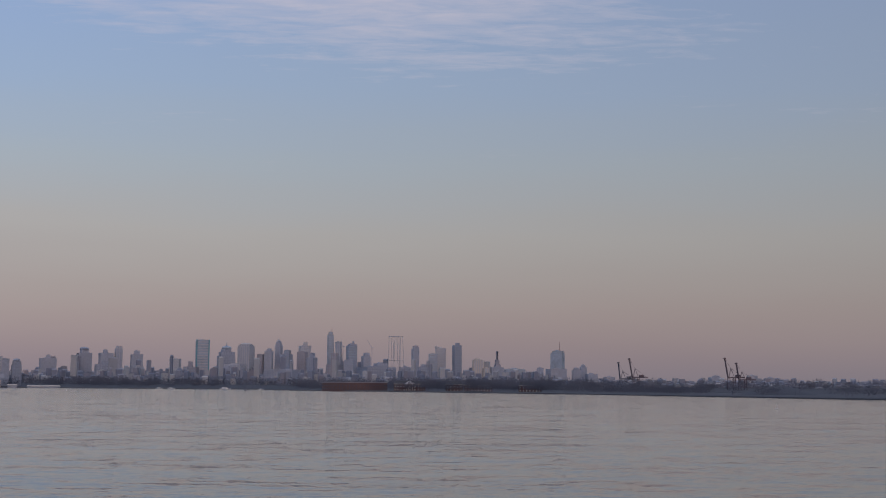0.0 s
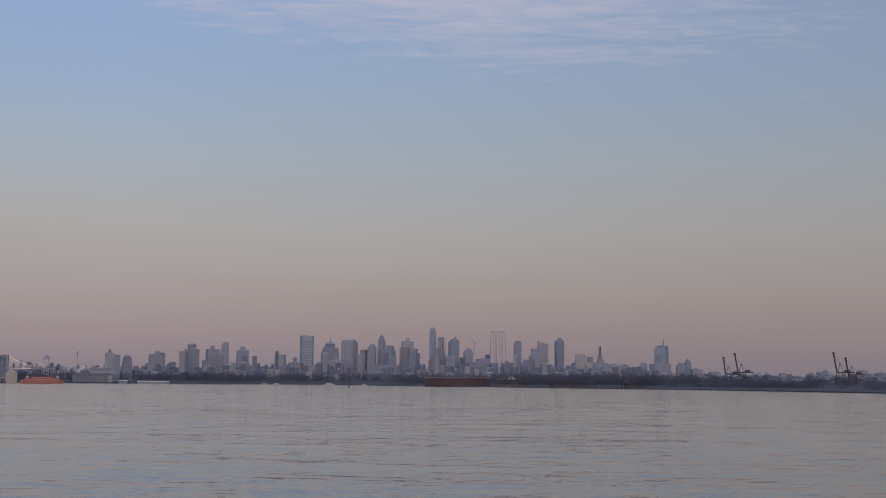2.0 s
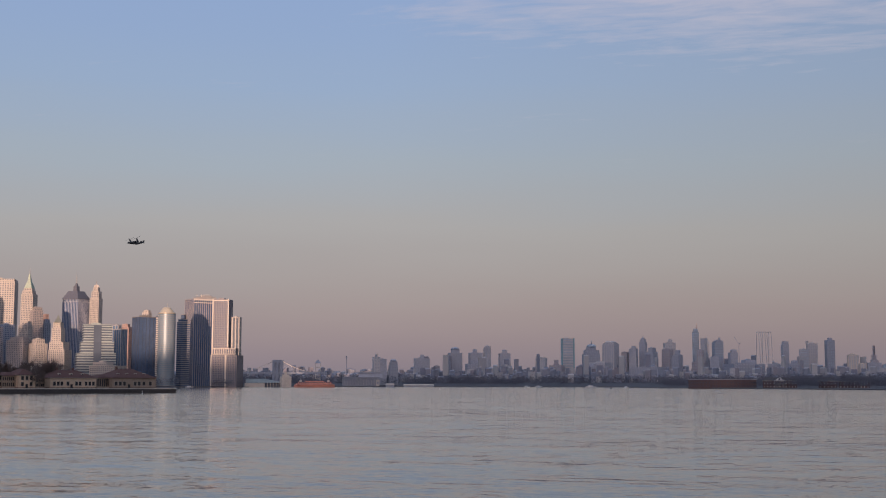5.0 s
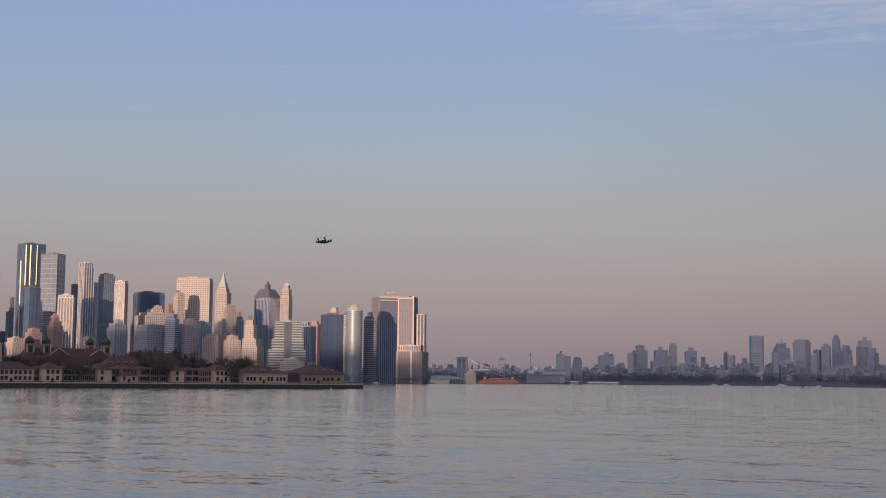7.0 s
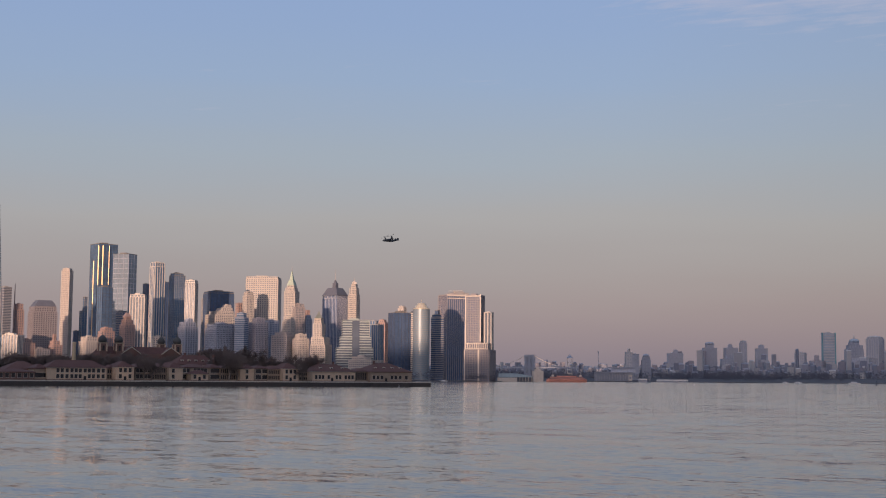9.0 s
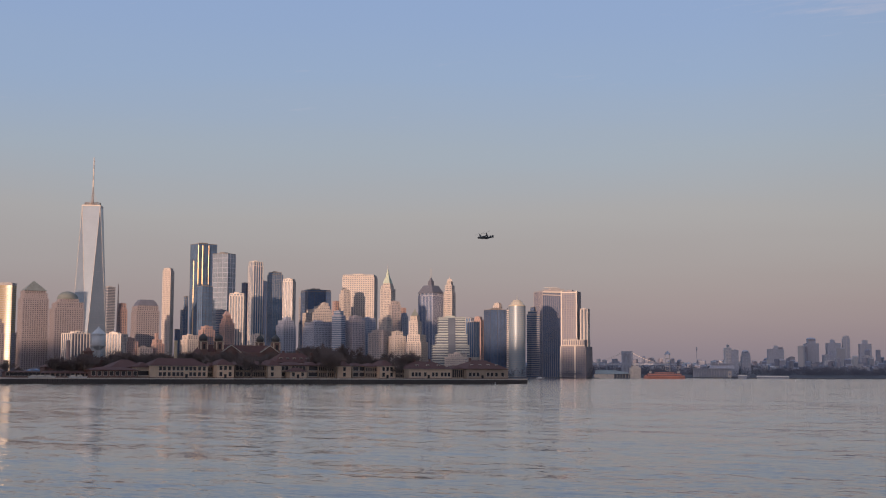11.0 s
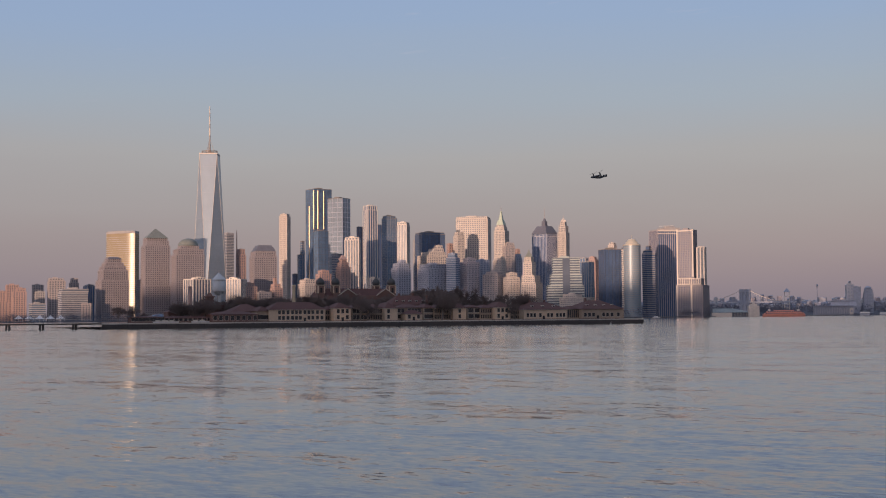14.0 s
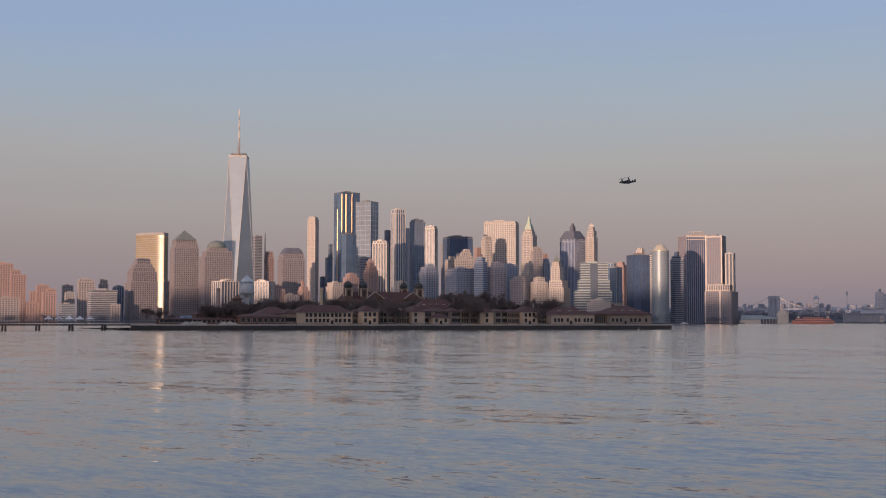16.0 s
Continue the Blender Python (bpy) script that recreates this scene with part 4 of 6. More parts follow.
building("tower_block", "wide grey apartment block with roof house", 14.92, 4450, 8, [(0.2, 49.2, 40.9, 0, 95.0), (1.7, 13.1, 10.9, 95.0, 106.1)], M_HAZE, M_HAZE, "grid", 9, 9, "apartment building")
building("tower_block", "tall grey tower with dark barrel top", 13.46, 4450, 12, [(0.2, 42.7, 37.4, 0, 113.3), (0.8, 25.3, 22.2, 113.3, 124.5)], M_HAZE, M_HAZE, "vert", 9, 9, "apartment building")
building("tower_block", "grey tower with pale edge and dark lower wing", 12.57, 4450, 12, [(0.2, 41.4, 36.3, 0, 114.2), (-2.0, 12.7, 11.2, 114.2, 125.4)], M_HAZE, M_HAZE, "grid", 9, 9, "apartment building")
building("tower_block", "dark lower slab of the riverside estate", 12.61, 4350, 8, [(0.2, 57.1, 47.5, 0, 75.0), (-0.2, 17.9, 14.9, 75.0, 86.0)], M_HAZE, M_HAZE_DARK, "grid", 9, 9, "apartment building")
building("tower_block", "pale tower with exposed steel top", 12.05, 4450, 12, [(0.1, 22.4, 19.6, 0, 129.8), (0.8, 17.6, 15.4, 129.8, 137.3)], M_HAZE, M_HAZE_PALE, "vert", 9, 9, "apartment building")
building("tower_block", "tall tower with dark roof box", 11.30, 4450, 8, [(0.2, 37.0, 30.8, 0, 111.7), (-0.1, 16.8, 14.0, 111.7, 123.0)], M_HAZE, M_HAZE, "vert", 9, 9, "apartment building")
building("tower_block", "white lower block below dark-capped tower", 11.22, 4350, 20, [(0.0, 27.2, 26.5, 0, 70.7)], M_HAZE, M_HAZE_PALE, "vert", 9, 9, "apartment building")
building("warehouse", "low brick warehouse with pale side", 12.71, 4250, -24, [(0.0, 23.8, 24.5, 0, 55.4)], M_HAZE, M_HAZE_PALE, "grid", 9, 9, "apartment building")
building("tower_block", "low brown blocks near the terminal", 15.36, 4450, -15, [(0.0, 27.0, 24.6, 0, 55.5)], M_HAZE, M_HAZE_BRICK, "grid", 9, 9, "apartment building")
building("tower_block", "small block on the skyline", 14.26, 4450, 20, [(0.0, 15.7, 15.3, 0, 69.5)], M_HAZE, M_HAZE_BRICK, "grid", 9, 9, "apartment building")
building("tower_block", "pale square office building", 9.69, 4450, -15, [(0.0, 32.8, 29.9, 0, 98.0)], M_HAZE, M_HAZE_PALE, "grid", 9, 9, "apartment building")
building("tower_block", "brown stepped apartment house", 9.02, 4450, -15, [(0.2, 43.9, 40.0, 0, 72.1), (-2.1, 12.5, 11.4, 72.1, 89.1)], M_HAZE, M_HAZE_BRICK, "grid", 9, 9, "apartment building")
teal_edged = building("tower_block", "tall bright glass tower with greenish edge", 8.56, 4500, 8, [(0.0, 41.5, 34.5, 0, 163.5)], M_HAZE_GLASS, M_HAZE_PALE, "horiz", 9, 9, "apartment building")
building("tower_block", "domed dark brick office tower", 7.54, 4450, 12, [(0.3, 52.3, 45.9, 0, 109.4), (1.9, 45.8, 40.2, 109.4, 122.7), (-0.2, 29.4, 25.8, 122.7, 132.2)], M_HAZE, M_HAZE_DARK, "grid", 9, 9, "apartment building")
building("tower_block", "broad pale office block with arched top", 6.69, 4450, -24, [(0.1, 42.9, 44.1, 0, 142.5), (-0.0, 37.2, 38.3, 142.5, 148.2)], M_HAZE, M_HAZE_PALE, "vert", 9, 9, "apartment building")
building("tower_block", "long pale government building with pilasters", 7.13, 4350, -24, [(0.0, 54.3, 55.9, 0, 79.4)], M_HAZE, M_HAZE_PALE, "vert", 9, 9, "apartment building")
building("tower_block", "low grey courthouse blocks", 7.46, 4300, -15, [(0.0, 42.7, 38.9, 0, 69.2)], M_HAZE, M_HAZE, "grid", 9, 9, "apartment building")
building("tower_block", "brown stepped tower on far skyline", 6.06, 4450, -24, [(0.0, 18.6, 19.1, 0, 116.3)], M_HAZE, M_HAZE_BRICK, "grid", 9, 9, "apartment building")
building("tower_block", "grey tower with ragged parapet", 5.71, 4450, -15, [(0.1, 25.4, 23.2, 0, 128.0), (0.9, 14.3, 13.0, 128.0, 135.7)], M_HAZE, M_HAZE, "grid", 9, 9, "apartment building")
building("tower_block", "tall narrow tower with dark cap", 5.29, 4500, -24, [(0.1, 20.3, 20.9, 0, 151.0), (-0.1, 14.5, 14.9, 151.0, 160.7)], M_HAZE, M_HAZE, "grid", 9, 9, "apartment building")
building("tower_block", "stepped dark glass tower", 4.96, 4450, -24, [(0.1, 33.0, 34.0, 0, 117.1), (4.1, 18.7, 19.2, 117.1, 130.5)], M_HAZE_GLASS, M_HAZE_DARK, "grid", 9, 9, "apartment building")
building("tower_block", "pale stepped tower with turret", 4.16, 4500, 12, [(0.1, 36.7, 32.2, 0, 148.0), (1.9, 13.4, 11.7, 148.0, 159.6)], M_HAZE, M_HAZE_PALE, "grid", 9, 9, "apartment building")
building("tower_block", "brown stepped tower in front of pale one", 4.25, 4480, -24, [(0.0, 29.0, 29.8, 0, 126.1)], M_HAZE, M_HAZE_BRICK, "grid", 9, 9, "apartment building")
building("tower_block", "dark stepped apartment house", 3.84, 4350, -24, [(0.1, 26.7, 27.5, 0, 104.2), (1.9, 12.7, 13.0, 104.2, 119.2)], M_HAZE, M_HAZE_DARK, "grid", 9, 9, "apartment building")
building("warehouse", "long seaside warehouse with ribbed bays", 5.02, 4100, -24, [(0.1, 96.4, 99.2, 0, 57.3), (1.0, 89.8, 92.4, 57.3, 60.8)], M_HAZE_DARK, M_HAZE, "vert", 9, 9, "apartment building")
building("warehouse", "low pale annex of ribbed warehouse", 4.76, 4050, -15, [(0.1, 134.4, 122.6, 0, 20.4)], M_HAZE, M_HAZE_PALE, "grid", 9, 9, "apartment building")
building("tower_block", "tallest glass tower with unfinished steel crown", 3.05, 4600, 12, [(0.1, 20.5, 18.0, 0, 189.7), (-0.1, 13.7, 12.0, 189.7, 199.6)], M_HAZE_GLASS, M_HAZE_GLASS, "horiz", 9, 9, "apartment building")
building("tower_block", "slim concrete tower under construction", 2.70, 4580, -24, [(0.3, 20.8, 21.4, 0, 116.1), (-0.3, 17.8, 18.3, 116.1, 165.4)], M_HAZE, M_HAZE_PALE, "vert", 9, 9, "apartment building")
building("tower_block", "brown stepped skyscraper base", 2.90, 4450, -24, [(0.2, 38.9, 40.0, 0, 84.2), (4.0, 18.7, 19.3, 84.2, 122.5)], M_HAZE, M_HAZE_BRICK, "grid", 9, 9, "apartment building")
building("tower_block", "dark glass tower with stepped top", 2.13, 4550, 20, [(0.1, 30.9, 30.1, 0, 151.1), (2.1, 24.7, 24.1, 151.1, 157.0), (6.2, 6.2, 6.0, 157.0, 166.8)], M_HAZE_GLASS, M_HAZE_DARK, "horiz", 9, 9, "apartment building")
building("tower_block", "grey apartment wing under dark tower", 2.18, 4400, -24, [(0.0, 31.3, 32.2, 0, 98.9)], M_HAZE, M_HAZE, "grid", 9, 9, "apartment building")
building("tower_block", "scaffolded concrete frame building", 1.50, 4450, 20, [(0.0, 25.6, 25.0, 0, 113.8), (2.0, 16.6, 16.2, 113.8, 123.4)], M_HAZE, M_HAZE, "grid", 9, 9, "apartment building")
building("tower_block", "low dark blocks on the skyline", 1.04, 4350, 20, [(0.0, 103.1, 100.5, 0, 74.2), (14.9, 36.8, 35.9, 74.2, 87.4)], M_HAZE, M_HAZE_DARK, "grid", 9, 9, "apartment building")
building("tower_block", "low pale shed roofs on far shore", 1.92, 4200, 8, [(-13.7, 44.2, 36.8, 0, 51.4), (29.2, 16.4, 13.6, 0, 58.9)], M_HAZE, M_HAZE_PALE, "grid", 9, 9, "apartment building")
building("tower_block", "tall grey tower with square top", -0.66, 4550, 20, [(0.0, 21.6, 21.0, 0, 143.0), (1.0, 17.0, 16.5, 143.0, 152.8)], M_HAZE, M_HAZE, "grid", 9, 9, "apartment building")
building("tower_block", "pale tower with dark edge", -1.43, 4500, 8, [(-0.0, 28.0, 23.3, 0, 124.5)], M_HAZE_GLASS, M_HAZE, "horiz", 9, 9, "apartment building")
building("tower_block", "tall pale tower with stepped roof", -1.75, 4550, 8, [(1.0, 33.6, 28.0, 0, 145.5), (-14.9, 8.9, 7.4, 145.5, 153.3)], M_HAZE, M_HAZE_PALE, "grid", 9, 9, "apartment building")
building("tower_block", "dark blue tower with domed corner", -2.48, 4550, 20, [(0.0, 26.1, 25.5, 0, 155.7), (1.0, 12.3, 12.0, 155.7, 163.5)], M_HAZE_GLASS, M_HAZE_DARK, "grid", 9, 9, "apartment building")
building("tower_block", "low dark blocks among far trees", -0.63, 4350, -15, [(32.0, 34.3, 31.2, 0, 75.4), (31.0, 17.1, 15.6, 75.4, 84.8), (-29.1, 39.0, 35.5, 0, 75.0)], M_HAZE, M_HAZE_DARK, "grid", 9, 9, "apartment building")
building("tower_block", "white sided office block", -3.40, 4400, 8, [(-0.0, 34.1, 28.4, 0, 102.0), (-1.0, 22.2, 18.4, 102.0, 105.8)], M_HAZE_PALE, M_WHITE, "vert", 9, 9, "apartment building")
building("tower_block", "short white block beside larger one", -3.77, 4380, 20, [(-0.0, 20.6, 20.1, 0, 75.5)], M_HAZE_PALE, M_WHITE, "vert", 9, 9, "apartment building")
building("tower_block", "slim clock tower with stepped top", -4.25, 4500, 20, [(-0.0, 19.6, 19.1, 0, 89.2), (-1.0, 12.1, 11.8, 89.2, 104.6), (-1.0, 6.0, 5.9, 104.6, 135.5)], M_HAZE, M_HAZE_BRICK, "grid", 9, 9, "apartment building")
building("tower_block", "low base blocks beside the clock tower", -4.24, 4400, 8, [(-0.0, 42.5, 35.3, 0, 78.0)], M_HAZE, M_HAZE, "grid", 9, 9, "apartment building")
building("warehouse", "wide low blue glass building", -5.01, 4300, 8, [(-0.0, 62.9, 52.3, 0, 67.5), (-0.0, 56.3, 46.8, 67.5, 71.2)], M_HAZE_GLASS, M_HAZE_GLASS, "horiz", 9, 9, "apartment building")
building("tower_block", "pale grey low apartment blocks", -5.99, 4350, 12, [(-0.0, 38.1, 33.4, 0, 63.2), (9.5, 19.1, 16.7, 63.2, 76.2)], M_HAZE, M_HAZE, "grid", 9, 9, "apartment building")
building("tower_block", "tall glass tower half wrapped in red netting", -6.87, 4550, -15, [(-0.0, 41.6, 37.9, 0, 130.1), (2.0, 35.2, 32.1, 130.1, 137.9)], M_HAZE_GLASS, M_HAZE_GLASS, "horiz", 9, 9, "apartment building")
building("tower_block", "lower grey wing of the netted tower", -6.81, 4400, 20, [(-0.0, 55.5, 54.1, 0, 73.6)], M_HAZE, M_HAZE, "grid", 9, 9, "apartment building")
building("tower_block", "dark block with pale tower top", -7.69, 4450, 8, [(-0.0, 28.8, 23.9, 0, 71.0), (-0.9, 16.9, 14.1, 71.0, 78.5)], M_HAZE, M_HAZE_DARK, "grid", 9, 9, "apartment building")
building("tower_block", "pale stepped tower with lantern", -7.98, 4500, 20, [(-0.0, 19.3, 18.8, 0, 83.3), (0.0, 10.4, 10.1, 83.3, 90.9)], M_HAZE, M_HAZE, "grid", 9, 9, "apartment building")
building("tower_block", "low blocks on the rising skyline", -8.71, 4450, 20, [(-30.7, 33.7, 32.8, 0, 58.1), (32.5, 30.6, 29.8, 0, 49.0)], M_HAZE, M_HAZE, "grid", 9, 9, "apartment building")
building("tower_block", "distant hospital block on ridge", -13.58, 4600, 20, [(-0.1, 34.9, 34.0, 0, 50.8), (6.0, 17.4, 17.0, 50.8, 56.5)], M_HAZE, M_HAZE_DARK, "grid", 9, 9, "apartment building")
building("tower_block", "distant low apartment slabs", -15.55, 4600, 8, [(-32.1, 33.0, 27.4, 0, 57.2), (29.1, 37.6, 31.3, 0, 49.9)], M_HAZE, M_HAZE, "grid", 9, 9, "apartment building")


for x in (-20.4, 20.4):
    piece("edge_fin", surface("teal_edge_panel", (0.16, 0.36, 0.44), 0.5), teal_edged, x, -17.4, 0, 4.0, 1.2, 164.5)


def barrel_top(bearing, dist, turn, z0, r, rise, spike, material, label):
    """A low drum under a rounded cap, with an optional spike."""
    bm = bmesh.new()
    add_turned(bm, [(r, 0), (r, rise * 0.4)] + [(r * math.cos(i * math.pi / 14), rise * 0.4 + rise * 0.6 * math.sin(i * math.pi / 14)) for i in range(1, 7)], 16)
    if spike:
        add_turned(bm, [(1.6, rise * 0.95), (0.9, rise + spike * 0.6), (0.3, rise + spike)], 6)
    solid("domed_top", bm, material, label, "roof", "", at(bearing, dist, turn, z0), True)


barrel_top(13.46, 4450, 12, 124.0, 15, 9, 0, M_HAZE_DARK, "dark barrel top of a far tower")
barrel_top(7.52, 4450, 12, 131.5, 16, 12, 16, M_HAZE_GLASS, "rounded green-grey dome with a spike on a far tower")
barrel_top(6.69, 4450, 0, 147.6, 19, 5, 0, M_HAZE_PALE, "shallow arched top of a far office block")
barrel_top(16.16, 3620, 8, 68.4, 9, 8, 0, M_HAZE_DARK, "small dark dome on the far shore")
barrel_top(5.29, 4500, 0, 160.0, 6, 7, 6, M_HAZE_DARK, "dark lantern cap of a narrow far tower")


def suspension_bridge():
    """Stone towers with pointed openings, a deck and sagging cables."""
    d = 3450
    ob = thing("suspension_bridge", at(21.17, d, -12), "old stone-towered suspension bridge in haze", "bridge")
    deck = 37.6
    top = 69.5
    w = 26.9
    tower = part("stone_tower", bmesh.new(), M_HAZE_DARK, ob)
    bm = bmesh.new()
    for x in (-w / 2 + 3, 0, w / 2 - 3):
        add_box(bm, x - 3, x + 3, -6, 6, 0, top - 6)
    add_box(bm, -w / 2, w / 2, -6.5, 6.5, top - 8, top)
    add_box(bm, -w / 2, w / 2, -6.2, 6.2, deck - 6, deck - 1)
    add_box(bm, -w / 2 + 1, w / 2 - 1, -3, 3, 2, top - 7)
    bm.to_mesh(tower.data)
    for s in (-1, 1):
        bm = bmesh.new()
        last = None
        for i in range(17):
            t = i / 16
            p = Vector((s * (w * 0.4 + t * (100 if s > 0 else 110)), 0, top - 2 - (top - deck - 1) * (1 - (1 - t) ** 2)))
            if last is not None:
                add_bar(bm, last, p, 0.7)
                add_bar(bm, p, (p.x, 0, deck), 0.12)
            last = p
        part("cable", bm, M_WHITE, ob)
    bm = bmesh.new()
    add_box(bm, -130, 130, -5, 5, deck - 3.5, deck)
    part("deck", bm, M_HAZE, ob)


suspension_bridge()
M_ORANGE = surface("orange_ship_paint", (0.78, 0.34, 0.27), 0.5)


def ferry():
    """A double-ended passenger ferry: hull, three stacked decks, wheelhouses and funnel."""
    d = 2600
    ob = thing("passenger_ferry", at(19.58, d, 6), "orange double-ended passenger ferry at its slip", "ship")
    L = 80.0
    bm = bmesh.new()
    n = 14
    rows = []
    for i in range(n + 1):
        t = 2 * i / n - 1
        b = 9 * (1 - abs(t) ** 4) + 0.6
        rows.append([bm.verts.new((t * L / 2, y, z)) for y, z in ((-b * 0.8, -0.5), (-b, 4.5 + 1.2 * t * t), (b, 4.5 + 1.2 * t * t), (b * 0.8, -0.5))])
    for p, q in zip(rows, rows[1:]):
        for k in range(4):
            bm.faces.new((p[k], q[k], q[(k + 1) % 4], p[(k + 1) % 4]))
    bm.faces.new(rows[0][::-1])
    bm.faces.new(rows[-1])
    part("hull", bm, M_ORANGE, ob)
    for k, (l, z, h) in enumerate(((0.90, 4.6, 3.2), (0.80, 7.8, 3.0), (0.46, 10.8, 2.4))):
        bm = bmesh.new()
        add_box(bm, -L * l / 2, L * l / 2, -8 + k, 8 - k, z, z + h)
        deck = part("deck_house", bm, M_ORANGE, ob)
        for i in range(18):
            piece("window", M_SHADE, deck, -L * l * 0.46 + L * l * 0.92 * i / 17, -8 + k, z + 1.4, L * l / 24, 0.5, 1.4)
    for s in (-1, 1):
        bm = bmesh.new()
        add_box(bm, s * L * 0.34 - 2.2, s * L * 0.34 + 2.2, -3, 3, 10.7, 14.5)
        add_bar(bm, (s * L * 0.34, 0, 14.5), (s * L * 0.34, 0, 20), 0.3)
        part("wheelhouse", bm, M_WHITE, ob)
    bm = bmesh.new()
    add_frustum(bm, (-3, 3, -2.5, 2.5, 13.1), (-2.4, 2.4, -2, 2, 17))
    part("funnel", bm, M_STEEL, ob)


ferry()


def terminal():
    ob = thing("ferry_terminal", at(21.58, 2668, 0), "low ferry terminal with a teal sloping roof", "terminal building")
    a, b = -42.7, 34.6
    bm = bmesh.new()
    add_box(bm, a, b, 0, 30, 0, 9)
    part("hall", bm, M_SHADE, ob)
    for i in range(14):
        piece("column", M_WHITE, ob, a + 1 + (b - a - 2) * i / 13, -0.5, 1, 0.8, 0.8, 8)
    bm = bmesh.new()
    add_frustum(bm, (a - 2, b, -3, 34, 9), (a - 2, b - 40, 4, 30, 17))
    part("roof", bm, M_TEAL, ob, "faded teal metal roof")
    bm = bmesh.new()
    add_box(bm, a - 4, a + 36, -4, -2, 0, 8.5)
    part("wharf_shed", bm, M_WHITE, ob)
    ob = thing("terminal_tower", at(20.83, 2665, 10), "pale stair tower with a stepped top at the ferry slip", "tower")
    for k, (w, z0, z1) in enumerate(((20, 0, 22), (13, 22, 26), (5, 26, 30))):
        bm = bmesh.new()
        add_box(bm, -w / 2, w / 2, -w / 2, w / 2, z0, z1)
        part("tower_stage", bm, M_WHITE, ob)


M_TEAL = surface("faded_teal_metal", (0.28, 0.34, 0.37), 0.5)
terminal()


def small_shore_things():
    # braced look-out tower with a pointed roof
    d = 3480
    ob = thing("lookout_tower", at(19.44, d), "white braced tower with a dark pointed roof", "tower")
    z1, z2 = 61.8, 70.5
    for x in (-6, 6):
        for y in (-6, 6):
            piece("post", M_WHITE, ob, x, y, 2, 1.4, 1.4, z1 - 2)
    for i in range(5):
        piece("rail", M_WHITE, ob, 0, 0, 10 + (z1 - 12) * i / 5, 12.5, 12.5, 1.6)
    bm = bmesh.new()
    add_frustum(bm, (-9, 9, -9, 9, z1), (-0.5, 0.5, -0.5, 0.5, z2 + 1))
    part("roof", bm, M_HAZE_DARK, ob)
    ob = thing("lamp_mast", at(18.2, 3480), "tall floodlight mast on the far quay", "light mast")
    zt = 79.8
    piece("pole", M_HAZE_DARK, ob, 0, 0, 2, 1.2, 1.2, zt - 2)
    piece("lamp_box", M_HAZE_DARK, ob, 0, 0, zt - 7, 3.6, 2.5, 8)
    # old pier: an open row of posts below, a long set-back hall above, a pale end house
    dd = 3520
    w = radians(1.62) * dd
    ob = thing("pier_shed", at(17.56, dd), "old pier hall over a row of pale posts", "shed")
    bm = bmesh.new()
    add_box(bm, -w / 2, w / 2, 4, 40, 0, 24)
    part("hall", bm, M_HAZE_DARK, ob)
    bm = bmesh.new()
    add_frustum(bm, (-w * 0.08, w / 2 + 9, 8, 38, 24), (-w * 0.05, w / 2 + 7, 12, 34, 37))
    part("upper_hall", bm, M_HAZE, ob)
    piece("roof", M_HAZE_DARK, ob, w * 0.24, 22, 37, w * 0.56, 26, 2)
    piece("eaves", M_HAZE_DARK, ob, 0, 20, 24, w + 2, 40, 2)
    rng = random.Random(8)
    for i in range(24):
        piece("post", M_HAZE_PALE, ob, -w / 2 + 1 + (w - 2) * i / 23, 0, 1, rng.uniform(0.7, 1.6), 1.2, rng.uniform(13, 22))
    piece("end_house", M_WHITE, ob, w / 2 - 5, 2, 0, 9, 6, 19)
    piece("end_opening", M_HAZE_DARK, ob, w / 2 - 5, -1, 8, 4.5, 0.6, 5)
    # low pale roofs along the far quay
    for b, length, h in ((15.05, 80, 6.0), (16.3, 22, 8.0)):
        ob = thing("quay_shed", at(b, 3485, rng.uniform(-6, 6)), "long low pale-roofed shed on the far quay", "shed", "sheds on the far quay")
        bm = bmesh.new()
        add_box(bm, -length / 2, length / 2, 0, 12, 0, h - 2)
        part("wall", bm, M_HAZE, ob)
        bm = bmesh.new()
        add_frustum(bm, (-length / 2 - 1, length / 2 + 1, -1, 13, h - 2), (-length / 2, length / 2, 4, 8, h + 1))
        part("roof", bm, M_WHITE, ob, "pale metal roof")


small_shore_things()


def white_boat(bearing, dist, L, turn=0.0):
    ob = thing("white_boat", at(bearing, dist, turn), "small white harbour boat with a low cabin", "boat")
    bm = bmesh.new()
    add_frustum(bm, (-L * 0.42, L * 0.40, -L * 0.09, L * 0.09, -0.3), (-L / 2, L / 2, -L * 0.12, L * 0.12, L * 0.09))
    part("hull", bm, M_BOAT, ob)
    bm = bmesh.new()
    add_frustum(bm, (-L * 0.3, L * 0.2, -L * 0.08, L * 0.08, L * 0.09), (-L * 0.25, L * 0.12, -L * 0.07, L * 0.07, L * 0.19))
    part("cabin", bm, M_BOAT, ob)
    piece("mast", M_STEEL, ob, -L * 0.05, 0, L * 0.19, L * 0.012, L * 0.012, L * 0.2)


M_BOAT = surface("white_boat_paint", (0.72, 0.72, 0.74), 0.4)
white_boat(7.54, 2900, 26)
white_boat(10.33, 3300, 18, 20)
white_boat(9.82, 3300, 20, -15)
white_boat(6.02, 3100, 14)
white_boat(24.92, 2480, 16)


